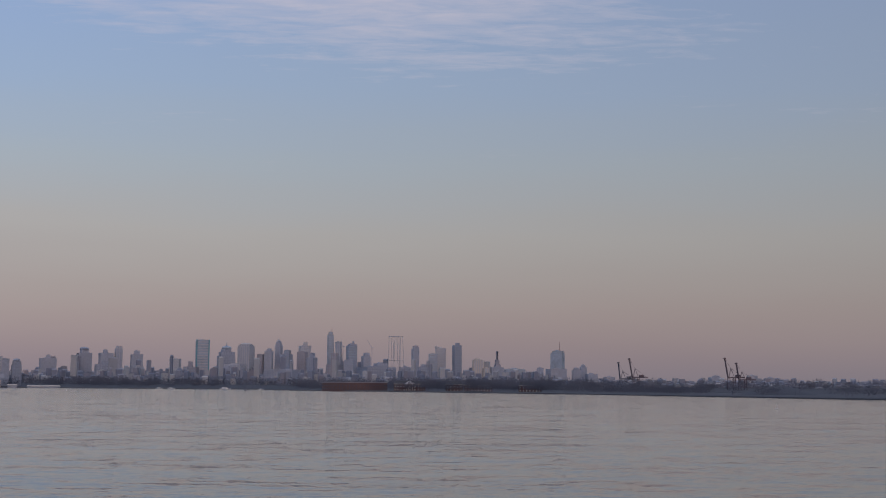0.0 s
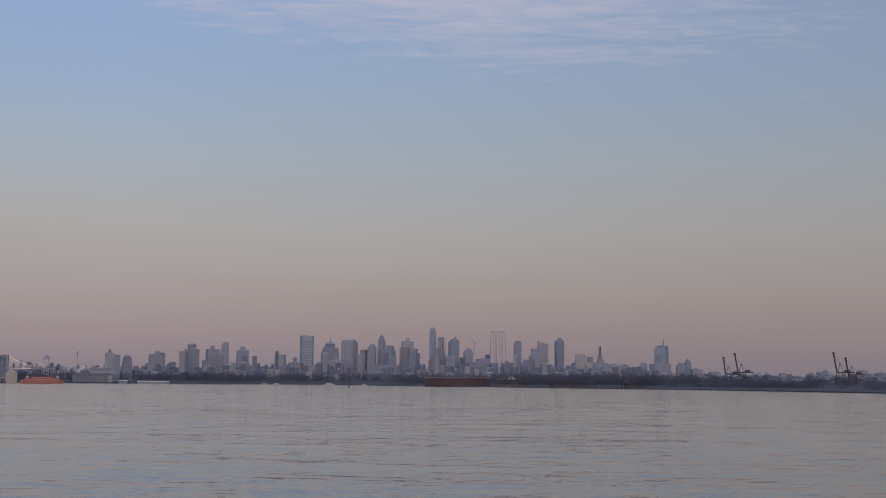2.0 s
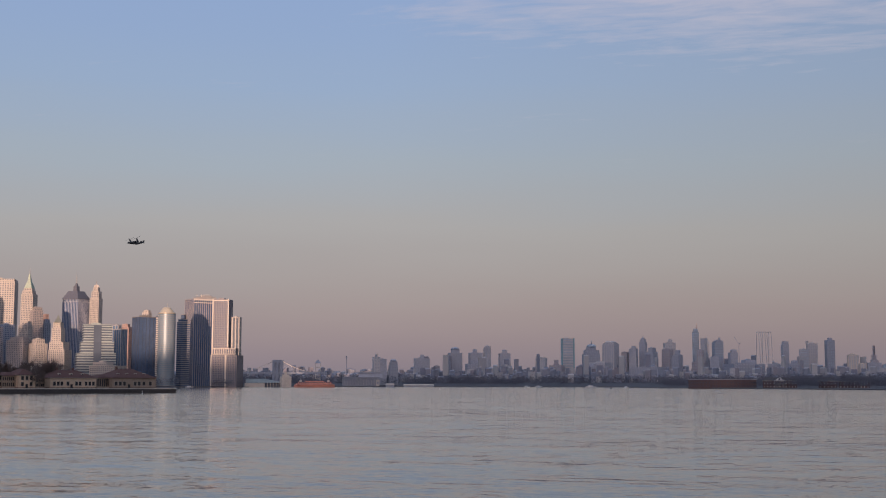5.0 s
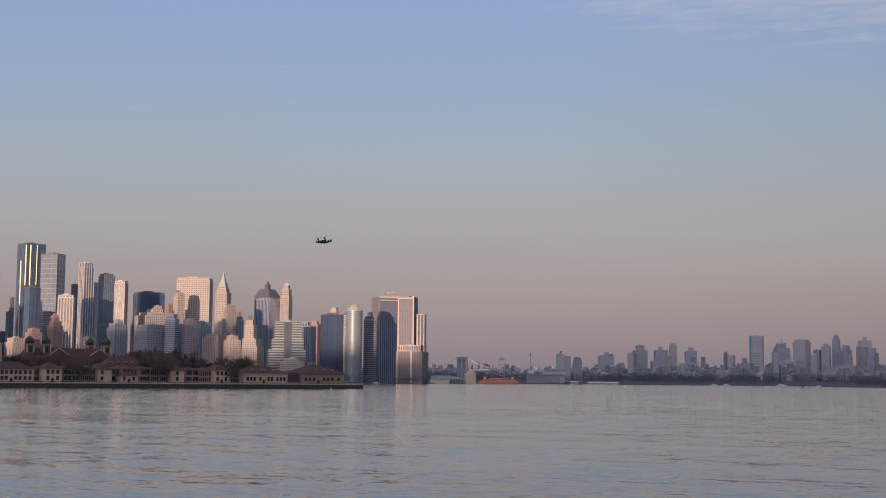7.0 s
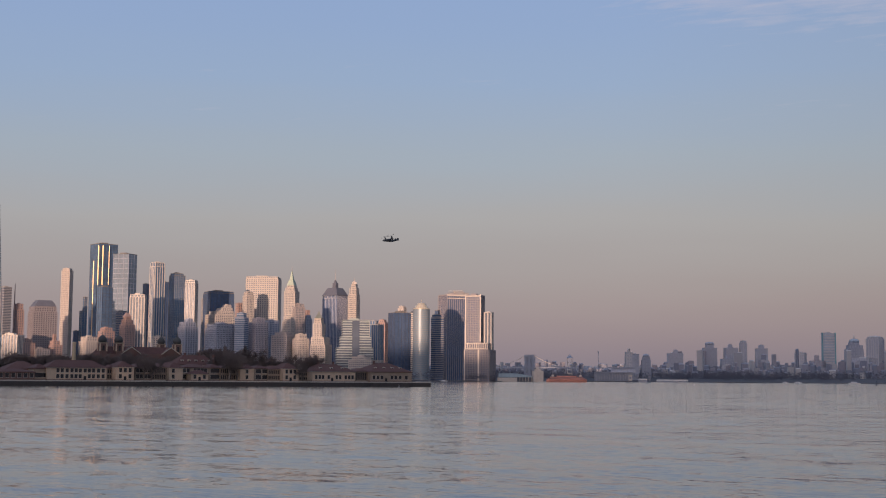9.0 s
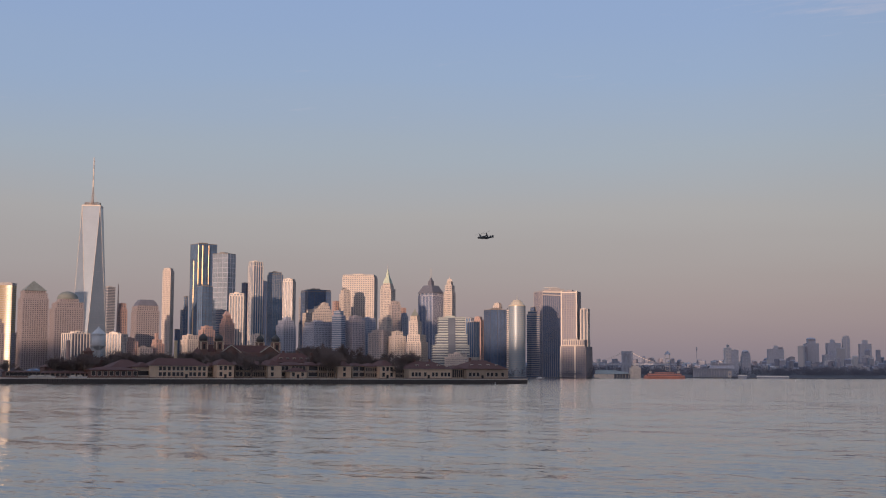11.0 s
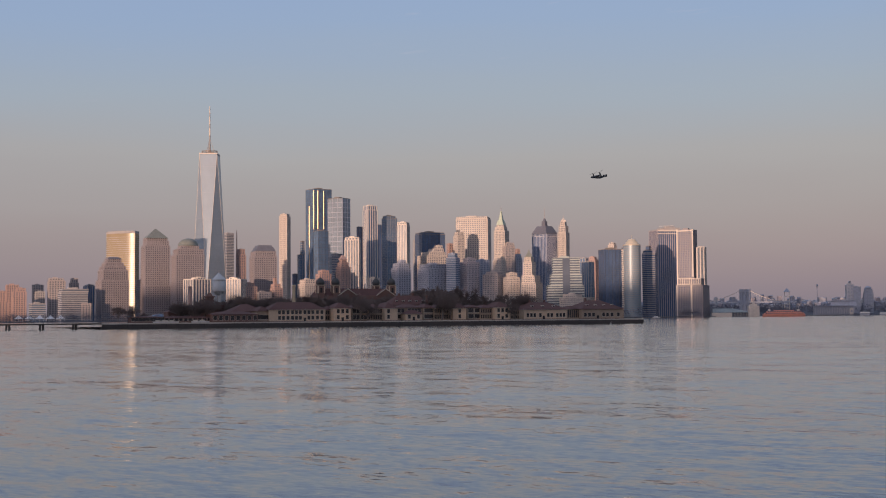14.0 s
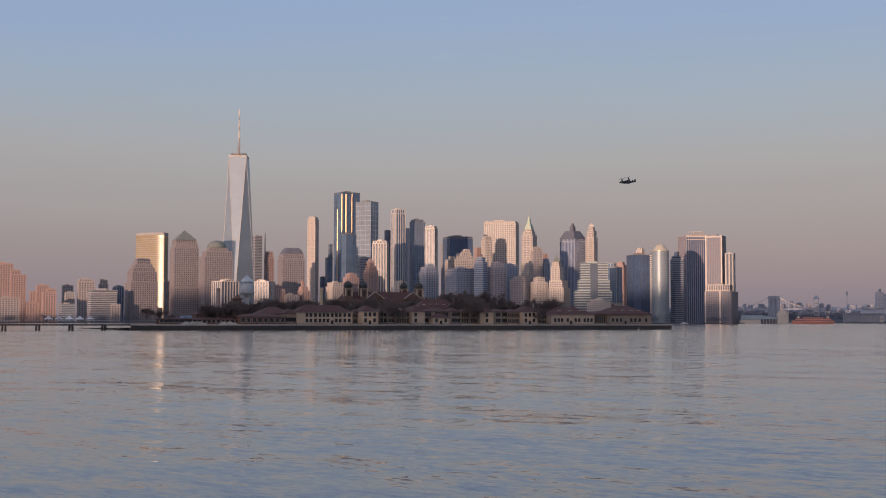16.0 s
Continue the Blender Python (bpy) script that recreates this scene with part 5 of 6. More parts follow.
def buoy(bearing, dist, h, material, label):
    ob = thing("harbour_buoy", at(bearing, dist), label, "buoy")
    bm = bmesh.new()
    add_turned(bm, [(h * 0.2, -0.3), (h * 0.24, h * 0.15), (h * 0.2, h * 0.25)], 12)
    part("float", bm, material, ob)
    bm = bmesh.new()
    for i in range(4):
        a = i * 1.571
        add_bar(bm, (h * 0.16 * math.cos(a), h * 0.16 * math.sin(a), h * 0.25), (h * 0.05 * math.cos(a), h * 0.05 * math.sin(a), h * 0.85), h * 0.03)
    part("cage", bm, material, ob)
    bm = bmesh.new()
    add_turned(bm, [(h * 0.08, h * 0.82), (h * 0.09, h * 0.95), (0.02, h)], 8)
    part("lamp", bm, material, ob)


buoy(6.68, 1900, 6.5, M_STEEL, "dark lattice harbour buoy on the water")
buoy(-16.12, 420, 1.4, M_BOAT, "small white mooring buoy on the water")
buoy(26.88, 800, 1.6, M_BOAT, "small white mooring buoy on the water")
buoy(14.12, 1500, 1.9, M_BOAT, "small white mooring buoy on the water")


# ---- fort island ----
M_FORT = surface("old_red_brick", (0.17, 0.11, 0.11), 0.9, scale=0.05, fine=0.6)
M_SLATE_DARK = surface("dark_slate_tiles", (0.10, 0.10, 0.11), 0.8)


def round_fort():
    d = 2290
    ob = thing("round_fort", at(1.97, d), "round red brick harbour fort with gun openings", "fort")
    r, h = 114.0 / 2, 15.8
    bm = bmesh.new()
    add_turned(bm, [(r, 0), (r, h - 1.2)], 64)
    part("brick_drum", bm, M_FORT, ob)
    bm = bmesh.new()
    add_turned(bm, [(r + 0.6, h - 1.2), (r + 0.6, h), (r - 3, h)], 64)
    part("parapet", bm, M_HAZE_BRICK, ob)
    for row in range(2):
        for i in range(30):
            a = math.pi + math.pi * (i + 0.5) / 30
            o = piece("gun_opening", M_SHADE, ob, (r + 0.05) * math.cos(a), (r + 0.05) * math.sin(a), 3.5 + row * (h - 4) * 0.45, 1.3, 1.0, 1.8)
            o.rotation_euler = (0, 0, a + math.pi / 2)


round_fort()


def barracks(x_mid, w, h, d, gable, label):
    """A long brick house with white trim, a row of windows on two floors and a pitched roof."""
    ob = thing("brick_barracks", at(x_mid, d), label, "house")
    bm = bmesh.new()
    add_box(bm, -w / 2, w / 2, 0, 12, 0, h)
    part("wall", bm, M_FORT, ob)
    bm = bmesh.new()
    add_frustum(bm, (-w / 2 - 0.6, w / 2 + 0.6, -0.8, 12.8, h), (-w / 2 + 3, w / 2 - 3, 5.6, 6.4, h + 5))
    part("roof", bm, M_SLATE_DARK, ob)
    piece("cornice", M_WHITE, ob, 0, -0.3, h - 1.0, w + 0.6, 0.8, 0.9)
    n = max(4, int(w / 4.5))
    for row in range(2):
        for i in range(n):
            piece("window", M_BOAT, ob, -w / 2 + w * (i + 0.5) / n, -0.05, 2.4 + row * (h - 2) * 0.48, 1.3, 0.3, 2.0)
    if gable:
        bm = bmesh.new()
        v = [bm.verts.new(p) for p in ((-9, -1.5, h), (9, -1.5, h), (0, -1.5, h + 5.5), (-9, 6, h), (9, 6, h), (0, 6, h + 5.5))]
        for f in ((0, 1, 2), (3, 5, 4), (0, 2, 5, 3), (1, 4, 5, 2), (0, 3, 4, 1)):
            bm.faces.new([v[i] for i in f])
        part("gable", bm, M_BOAT, ob)
        for i in range(6):
            piece("column", M_BOAT, ob, -8 + 3.2 * i, -1.2, 0, 0.8, 0.8, h)


barracks(-0.42, 53.1, 13.3, 2190, True, "brick barracks with a white columned gable front")
barracks(-2.37, 26.7, 12.5, 2060, False, "long brick barracks with white windows and dormers")
barracks(-3.42, 42.4, 11.7, 2000, False, "long brick barracks with white window trim")
barracks(-5.67, 32.0, 11.1, 1850, False, "low brick house among bare trees on the island")


def mound():
    """The grassy hill at the end of the island."""
    d = 1350
    rng = random.Random(3)
    bm = bmesh.new()
    w, h = 93.5 / 2, 11.4
    n = 40
    rows = []
    for i in range(n + 1):
        t = 2 * i / n - 1
        row = []
        for k in range(9):
            s = k / 8 * 2 - 1
            z = h * max(0.0, 1 - abs(t) ** 1.3) * max(0.0, 1 - s * s) + rng.uniform(-0.25, 0.25)
            row.append(bm.verts.new((t * w, s * 60, z)))
        rows.append(row)
    for p, q in zip(rows, rows[1:]):
        for k in range(8):
            bm.faces.new((p[k], q[k], q[k + 1], p[k + 1]))
    solid("ground_hill", bm, M_LAND, "dark bare grassy hill at the end of the island", "hill", "structure", at(-16.27, d + 30), True)


mound()
M_CRANE = surface("blue_grey_crane_paint", (0.14, 0.15, 0.20), 0.6)
M_CRANE_RED = surface("dull_red_crane_paint", (0.15, 0.12, 0.15), 0.6)


def harbour_crane(bearing, dist, h, lean, material):
    """A container crane with its boom raised: portal legs, girder, machine house, apex frame and stays."""
    ob = thing("container_crane", at(bearing, dist, 25), "container crane with its boom raised upright", "crane")
    g = h * 0.42
    for x in (-9, 9):
        for y in (-8, 8):
            bm = bmesh.new()
            add_bar(bm, (x, y, 0), (x * 0.9, y * 0.8, g), 1.3)
            part("leg", bm, material, ob)
    bm = bmesh.new()
    for y in (-7, 7):
        add_bar(bm, (-9, y, g * 0.45), (9, y, g * 0.45), 1.0)
        add_bar(bm, (-9, y, g * 0.45), (9, y, g), 0.6)
    for x in (-9, 9):
        add_bar(bm, (x, -7, g * 0.7), (x, 7, g * 0.7), 0.9)
    part("portal_brace", bm, material, ob)
    bm = bmesh.new()
    add_box(bm, -12, 38, -3, 3, g, g + 3.5)
    part("girder", bm, material, ob)
    bm = bmesh.new()
    add_box(bm, 12, 24, -4, 4, g + 3.5, g + 9)
    part("machine_house", bm, material, ob)
    bm = bmesh.new()
    tip = Vector((-12 - lean, 0, h))
    for y in (-2.2, 2.2):
        add_bar(bm, (-11, y, g + 2), tip + Vector((0, y, 0)), 1.3)
    for i in range(9):
        p = Vector((-11, 0, g + 2)).lerp(tip, i / 8)
        add_bar(bm, p + Vector((0, -2.2, 0)), p + Vector((0, 2.2, 0)), 0.8)
    add_box(bm, tip.x - 3, tip.x + 3, -3, 3, h - 3, h)
    part("boom", bm, material, ob)
    bm = bmesh.new()
    add_bar(bm, (-8, 0, g + 3), (-2, 0, g + h * 0.28), 0.9)
    add_bar(bm, (8, 0, g + 3), (-2, 0, g + h * 0.28), 0.7)
    add_bar(bm, (-2, 0, g + h * 0.28), tip * 0.98, 0.3)
    add_bar(bm, (-2, 0, g + h * 0.28), (34, 0, g + 3), 0.4)
    part("apex_frame", bm, material, ob)


harbour_crane(-9.71, 3900, 86.6, 4, M_CRANE)
harbour_crane(-10.24, 3900, 98.2, 9, M_CRANE_RED)
harbour_crane(-14.29, 3700, 95.7, 8, M_CRANE_RED)
harbour_crane(-14.75, 3700, 82.0, 7, M_CRANE_RED)


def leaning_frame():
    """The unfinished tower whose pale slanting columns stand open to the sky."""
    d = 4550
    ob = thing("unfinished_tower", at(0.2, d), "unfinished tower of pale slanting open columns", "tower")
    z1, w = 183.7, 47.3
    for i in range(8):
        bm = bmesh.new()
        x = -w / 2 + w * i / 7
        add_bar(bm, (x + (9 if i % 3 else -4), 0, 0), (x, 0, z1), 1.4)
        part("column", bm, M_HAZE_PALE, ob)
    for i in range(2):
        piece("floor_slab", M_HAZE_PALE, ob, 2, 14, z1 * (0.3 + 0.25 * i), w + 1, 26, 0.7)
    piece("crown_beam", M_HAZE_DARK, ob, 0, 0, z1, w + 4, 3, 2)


leaning_frame()


def tower_crane(bearing, dist, z0, z1, reach):
    ob = thing("tower_crane", at(bearing, dist), "thin luffing tower crane above a building site", "crane")
    bm = bmesh.new()
    add_bar(bm, (0, 0, z0), (0, 0, z1 - 25), 1.0)
    part("mast", bm, M_HAZE_DARK, ob)
    bm = bmesh.new()
    add_bar(bm, (0, 0, z1 - 26), (-reach, 0, z1), 0.7)
    add_bar(bm, (0, 0, z1 - 26), (5, 0, z1 - 22), 1.2)
    part("jib", bm, M_HAZE_DARK, ob)


tower_crane(1.24, 4480, 40, 168.6, 16)
tower_crane(2.5, 4590, 60, 173.8, 8)


# ---- near island ----
P0, P1 = heading(48.83, 736), heading(25.5, 866)
LENGTH = (P1 - P0).length
ISLE = Matrix.Translation(P0) @ Matrix.Rotation(math.atan2(P1.y - P0.y, P1.x - P0.x), 4, "Z")
GROUND = 2.9
M_CREAM = surface("cream_stucco", (0.60, 0.47, 0.36), 0.9, scale=0.25, fine=2.0, bump=0.2)
M_TAN = surface("weathered_tan_brick", (0.33, 0.265, 0.215), 0.9, scale=0.25, fine=2.0, bump=0.3)
M_TILE = surface("red_brown_roof_tiles", (0.11, 0.056, 0.053), 0.85, scale=0.2, fine=2.5, bump=0.4)
M_DARKBRICK = surface("soot_dark_brick", (0.18, 0.112, 0.10), 0.9, scale=0.2, fine=2.0, bump=0.3)
M_TRIM = surface("white_window_trim", (0.52, 0.48, 0.43), 0.7)
M_PANE = glazing("dark_window_pane", (0.03, 0.032, 0.04), 0.1, 0.0, 0.002)
M_TANK = surface("grey_tank_paint", (0.50, 0.52, 0.55), 0.55, 0.1)
M_CHIMNEY = surface("cream_chimney_brick", (0.55, 0.45, 0.32), 0.9)
M_GOLDEN = surface("verdigris_copper", (0.075, 0.08, 0.085), 0.6, 0.3)


def isle(u, v, z=0.0, turn=0.0):
    """A place on the island: along its sea wall, back from it, and up."""
    return ISLE @ pose(u, v, z, 0, 0, turn)


def isle_ground():
    bm = bmesh.new()
    n = 60
    rng = random.Random(11)
    front = [(LENGTH * i / n, rng.uniform(-0.25, 0.25)) for i in range(n + 1)]
    top = [bm.verts.new((x, y, GROUND - 0.35)) for x, y in front]
    low = [bm.verts.new((x, y - 0.5, -1)) for x, y in front]
    back = [bm.verts.new((x, 260 if x < LENGTH * 0.8 else 90, GROUND - 0.35)) for x, _ in front]
    for i in range(n):
        bm.faces.new((low[i], low[i + 1], top[i + 1], top[i]))
        bm.faces.new((top[i], top[i + 1], back[i + 1], back[i]))
    bm.faces.new((low[n], bm.verts.new((LENGTH, 90, -1)), back[n], top[n]))
    bmesh.ops.recalc_face_normals(bm, faces=bm.faces)
    solid("ground_island", bm, M_QUAY, "island ground behind a low dark sea wall", "island", "structure", ISLE)
    wall = thing("sea_wall", ISLE, "dark stone sea wall with a pale coping", "wall", "", "structure")
    n = 96
    for i in range(n):
        w = LENGTH / n
        piece("coping_stone", M_CAP, wall, w * (i + 0.5), 0.6 + rng.uniform(-0.12, 0.12), GROUND - 0.35 + rng.uniform(-0.05, 0.05), w - 0.12, 1.7, 0.7)
    n = 130
    for row in range(2):
        for i in range(n):
            w = LENGTH / n
            piece("wall_block", M_QUAY, wall, w * (i + 0.5 + 0.5 * row) - 1, -0.35 + rng.uniform(-0.12, 0.1), -0.3 + row * 1.4, w - 0.15, 0.9, 1.3)


isle_ground()


def sash(parent, x, y, z, w=1.5, h=2.1):
    """A sash window set in the wall: a pale frame, a dark pane and a glazing bar."""
    f = piece("window", M_TRIM, parent, x, y, z, w + 0.22, 0.24, h + 0.22)
    p = piece("pane", M_PANE, f, 0, -0.3, 0.07, w / (w + 0.22), 0.55, 0.9)
    p.parent = f
    return f


def hip_roof(bm, x0, x1, y0, y1, z, h, over=0.7):
    w, d = x1 - x0, y1 - y0
    r = min(w, d) / 2
    add_frustum(bm, (x0 - over, x1 + over, y0 - over, y1 + over, z), (x0 + r * 0.92, x1 - r * 0.92, y0 + r * 0.92, y1 - r * 0.92, z + h) if w > d else (x0 + r * 0.92, x1 - r * 0.92, y0 + r * 0.92, y1 - r * 0.92, z + h))


def house(label, u0, u1, v, depth, eaves, ridge, wall=None, cols=(), rows=2, door=None, name="island_house", dormers=0, chimneys=0, plinth=True):
    """A hip-roofed hospital house with rows of sash windows."""
    wall = wall or M_CREAM
    mid, w = (u0 + u1) / 2, u1 - u0
    ob = thing(name, isle(mid, v, GROUND - 0.4), label, "house")
    e, r = eaves - GROUND + 0.4, ridge - GROUND + 0.4
    bm = bmesh.new()
    add_box(bm, -w / 2, w / 2, 0, depth, 0, e)
    part("wall", bm, wall, ob)
    if plinth:
        piece("plinth", M_DARKBRICK, ob, 0, depth / 2, 0, w + 0.3, depth + 0.3, 1.1)
    piece("eave_board", M_TRIM if wall is M_CREAM else M_DARKBRICK, ob, 0, depth / 2, e - 0.35, w + 0.9, depth + 0.9, 0.3)
    bm = bmesh.new()
    hip_roof(bm, -w / 2, w / 2, 0, depth, e - 0.05, r - e)
    part("roof", bm, M_TILE, ob)
    floor = (e - 1.3) / rows
    n = cols if isinstance(cols, int) else len(cols)
    for k in range(rows):
        for i in range(n):
            x = (-w / 2 + w * (i + 0.5) / n) if isinstance(cols, int) else cols[i] - mid
            if door is not None and k == 0 and abs(x - (door - mid)) < 1.2:
                continue
            sash(ob, x, -0.02, 1.2 + floor * k + floor * 0.14, 1.7 if wall is M_CREAM else 2.0, min(2.5, floor * 0.68))
    if door is not None:
        piece("door", M_PANE, ob, door - mid, -0.05, 0.4, 1.5, 0.3, 2.6)
        piece("doorstep", M_CAP, ob, door - mid, -0.9, 0, 2.2, 1.6, 0.5)
    for i in range(dormers):
        x = -w / 2 + w * (i + 1) / (dormers + 1)
        d = piece("dormer", M_TRIM, ob, x, depth * 0.22, e + (r - e) * 0.25, 1.8, 2.4, 1.5)
        piece("dormer_pane", M_PANE, d, 0, -0.5, 0.15, 0.6, 0.1, 0.6)
    for i in range(chimneys):
        piece("chimney", M_DARKBRICK, ob, -w * 0.2 + w * 0.35 * i, depth * 0.5, r - 1.5, 1.2, 1.2, 3.0)
    return ob


def porch(label, u0, u1, v, depth, eaves, bays, rows=2):
    """A two-storey glazed ward porch: posts, rails and dark panes under a shallow roof."""
    mid, w = (u0 + u1) / 2, u1 - u0
    ob = thing("ward_porch", isle(mid, v, GROUND - 0.4), label, "porch")
    e = eaves - GROUND + 0.4
    bm = bmesh.new()
    add_box(bm, -w / 2 + 0.2, w / 2 - 0.2, 0.35, depth, 0, e - 0.2)
    part("wall", bm, M_TAN, ob)
    for k in range(rows):
        z = 0.9 + (e - 1.2) * k / rows
        for i in range(bays):
            piece("pane", M_PANE, ob, -w / 2 + w * (i + 0.5) / bays, 0.3, z + 0.8, w / bays * 0.72, 0.15, (e - 1.2) / rows - 1.3)
        piece("rail", M_TAN, ob, 0, 0.1, z, w, 0.35, 0.75)
    for i in range(bays + 1):
        piece("post", M_TAN, ob, -w / 2 + w * i / bays, 0.05, 0, 0.28, 0.3, e)
    bm = bmesh.new()
    hip_roof(bm, -w / 2, w / 2, 0, depth, e - 0.1, 2.2, 0.5)
    part("roof", bm, M_TILE, ob)
    return ob


def cols(*us):
    return list(us)


# front row of hospital houses along the sea wall
house("long cream two-storey hospital house with tiled hip roof", 98.1, 132.6, 12, 15, 10.3, 14.7, M_CREAM,
      cols(104.3, 106.7, 109.5, 112.3, 114.7, 117.1, 119.9, 122.4, 124.8, 127.7, 130.5), 2, 119.9, dormers=0)
house("tan brick wing with tall porch bays beside the cream house", 91.9, 98.7, 14, 13, 9.7, 12.3, M_TAN, 5, 1, plinth=True)
porch("dark glazed link between two island houses", 134.7, 139.7, 17, 9, 10.2, 4)
house("cream end pavilion with paired windows and hip roof", 137.6, 148.3, 10, 16, 10.9, 14.3, M_CREAM, cols(140.1, 142.9, 145.8), 2, 142.9)
house("tan ward block with large sash windows", 150.9, 161.9, 16, 14, 10.9, 14.0, M_TAN, cols(152.7, 154.9, 157.5, 159.7), 2)
porch("two-storey glazed ward porch with slender posts", 161.1, 171.4, 14, 14, 11.2, 9)
house("cream pavilion with a single window bay and dark roof", 169.8, 178.3, 10, 18, 10.8, 14.3, M_CREAM, cols(172.4,), 2)
house("tan ward block behind the entrance porch", 181.2, 199.0, 17, 14, 11.2, 13.3, M_TAN, cols(182.3, 184.6, 189.1, 191.4, 193.7, 195.9), 2)
house("small cream entrance lodge with a low hipped roof", 183.5, 194.4, 9, 8, 7.3, 9.7, M_CREAM, cols(185.7, 191.7), 1, 188.7)
house("tan ward block with paired dark windows", 197.8, 205.4, 16, 14, 11.1, 13.3, M_TAN, cols(199.7, 201.6, 203.5), 2)
porch("long glazed ward porch with pale posts", 204.6, 216.9, 14, 14, 11.1, 10)
house("cream square pavilion with one tall window bay", 215.4, 224.7, 10, 18, 10.7, 14.3, M_CREAM, cols(220.1,), 2)
house("tan ward block with four window bays", 228.0, 237.4, 16, 14, 11.1, 12.9, M_TAN, cols(229.9, 231.5, 234.3, 235.9), 2)
porch("glazed ward porch under bare trees", 236.5, 246.8, 14, 14, 10.7, 8)
house("cream end pavilion with three windows and a door", 244.8, 255.6, 10, 17, 11.0, 14.6, M_CREAM, cols(247.2, 250.0, 252.8), 2, 250.0)
porch("dark recessed link beside a big bare tree", 260.1, 269.5, 18, 10, 9.2, 6)
house("low cream house with broad dark tiled roof and dormers", 265.8, 297.1, 11, 20, 9.5, 14.3, M_CREAM, cols(268.6, 271.1, 273.5, 277.6, 283.4, 285.9, 290.0, 292.5, 295.0), 1, 280.1, dormers=3, chimneys=2)
porch("dark glazed porch wing of the corner house", 299.3, 310.2, 14, 14, 9.8, 7, 1)
house("corner house of tan brick with high tiled roof", 307.9, 339.6, 10, 24, 9.7, 15.4, M_TAN, cols(310.4, 313.4, 316.4, 324.1, 327.1, 330.5, 335.3), 1, 319.8, dormers=4, chimneys=1)
house("three-storey brick staff house with mansard roof", 186.5, 213.8, 40, 14, 13.1, 19.0, M_TAN, 9, 3, dormers=5, chimneys=2)
# sheds at the other end
house("low dark brick service shed with brown roof", 64.2, 91.3, 12, 14, 7.7, 9.4, M_DARKBRICK, 8, 1)
house("broad gabled boiler house with brown tiled roof", 81.8, 102.0, 34, 18, 9.5, 13.9, M_DARKBRICK, 5, 1)
house("long low red brick quay building", 19.0, 37.5, 16, 10, 6.4, 7.0, M_DARKBRICK, 9, 1)
house("low brick workshop beside the quay", 37.9, 65.4, 18, 10, 5.9, 6.9, M_DARKBRICK, 10, 1)
house("small dark boathouse with a gabled roof", 45.1, 53.1, 40, 12, 9.3, 11.3, M_DARKBRICK, 3, 1)


def registry_hall():
    """The great brick hall behind the hospital, with four domed corner turrets."""
    v = 150
    u0, u1 = 175.4, 261.6
    mid, w = (u0 + u1) / 2, u1 - u0
    ob = thing("registry_hall", isle(mid, v, GROUND - 0.4), "great brick hall with copper-domed corner turrets", "hall")
    e, r = 21.9 - 2.5, 27.6 - 2.5
    bm = bmesh.new()
    add_box(bm, -w / 2, w / 2, 0, 17, 0, e - 1)
    part("wall", bm, M_DARKBRICK, ob)
    bm = bmesh.new()
    add_frustum(bm, (-w / 2, 235.7 - mid, 1.5, 16, e - 1), (-w / 2 + 3, 232.4 - mid, 7, 11, r - 1.5))
    part("roof", bm, M_TILE, ob)
    for u, low, big in ((177.9, 0, 1.0), (189.3, 0, 1.0), (224.3, 3.4, 0.9), (232.1, 0, 1.0)):
        y = 2.0 + low * 3
        t = 2.5 * big
        zt = 28.6 - 2.5
        bm = bmesh.new()
        add_box(bm, u - mid - t, u - mid + t, y - t, y + t, e - 3, zt - 0.8)
        tur = part("turret", bm, M_DARKBRICK, ob)
        for k in (-1, 1):
            for j in (-1, 1):
                piece("turret_post", M_CREAM, tur, u - mid + k * t * 0.92, y + j * t * 0.92, zt - 6, 0.8, 0.8, 5.2)
        piece("arch_recess", M_PANE, tur, u - mid, y - t, zt - 5.6, 1.5, 0.3, 3.4)
        piece("cornice", M_TAN, tur, u - mid, y, zt - 0.8, t * 2 + 0.5, t * 2 + 0.5, 0.8)
        bm = bmesh.new()
        s = 2.75 * big
        add_turned(bm, [(s * 0.9, zt), (s * 1.08, zt + 0.9), (s * 1.1, zt + 2.0), (s * 0.9, zt + 3.4), (s * 0.5, zt + 4.5), (0.4, zt + 5.0), (0.3, zt + 6.2), (0.12, zt + 9)], 18, u - mid, y)
        part("copper_dome", bm, M_GOLDEN, tur, "dark copper onion dome with a spike", True)


    # stone-edged gables on the long front
    for u in (197.6, 226.6):
        bm = bmesh.new()
        v = [bm.verts.new(p) for p in ((u - mid - 7, -1, e - 1), (u - mid + 7, -1, e - 1), (u - mid, -1, e + 3.6), (u - mid - 7, 6, e - 1), (u - mid + 7, 6, e - 1), (u - mid, 6, e + 3.6))]
        for f in ((0, 1, 2), (3, 5, 4), (0, 2, 5, 3), (1, 4, 5, 2), (0, 3, 4, 1)):
            bm.faces.new([v[i] for i in f])
        g = part("gable", bm, M_DARKBRICK, ob)
        for k in (-1, 1):
            bm = bmesh.new()
            add_bar(bm, (u - mid + k * 7.2, -1.3, e - 1), (u - mid, -1.3, e + 3.9), 0.35)
            part("coping", bm, M_TRIM, g)


registry_hall()


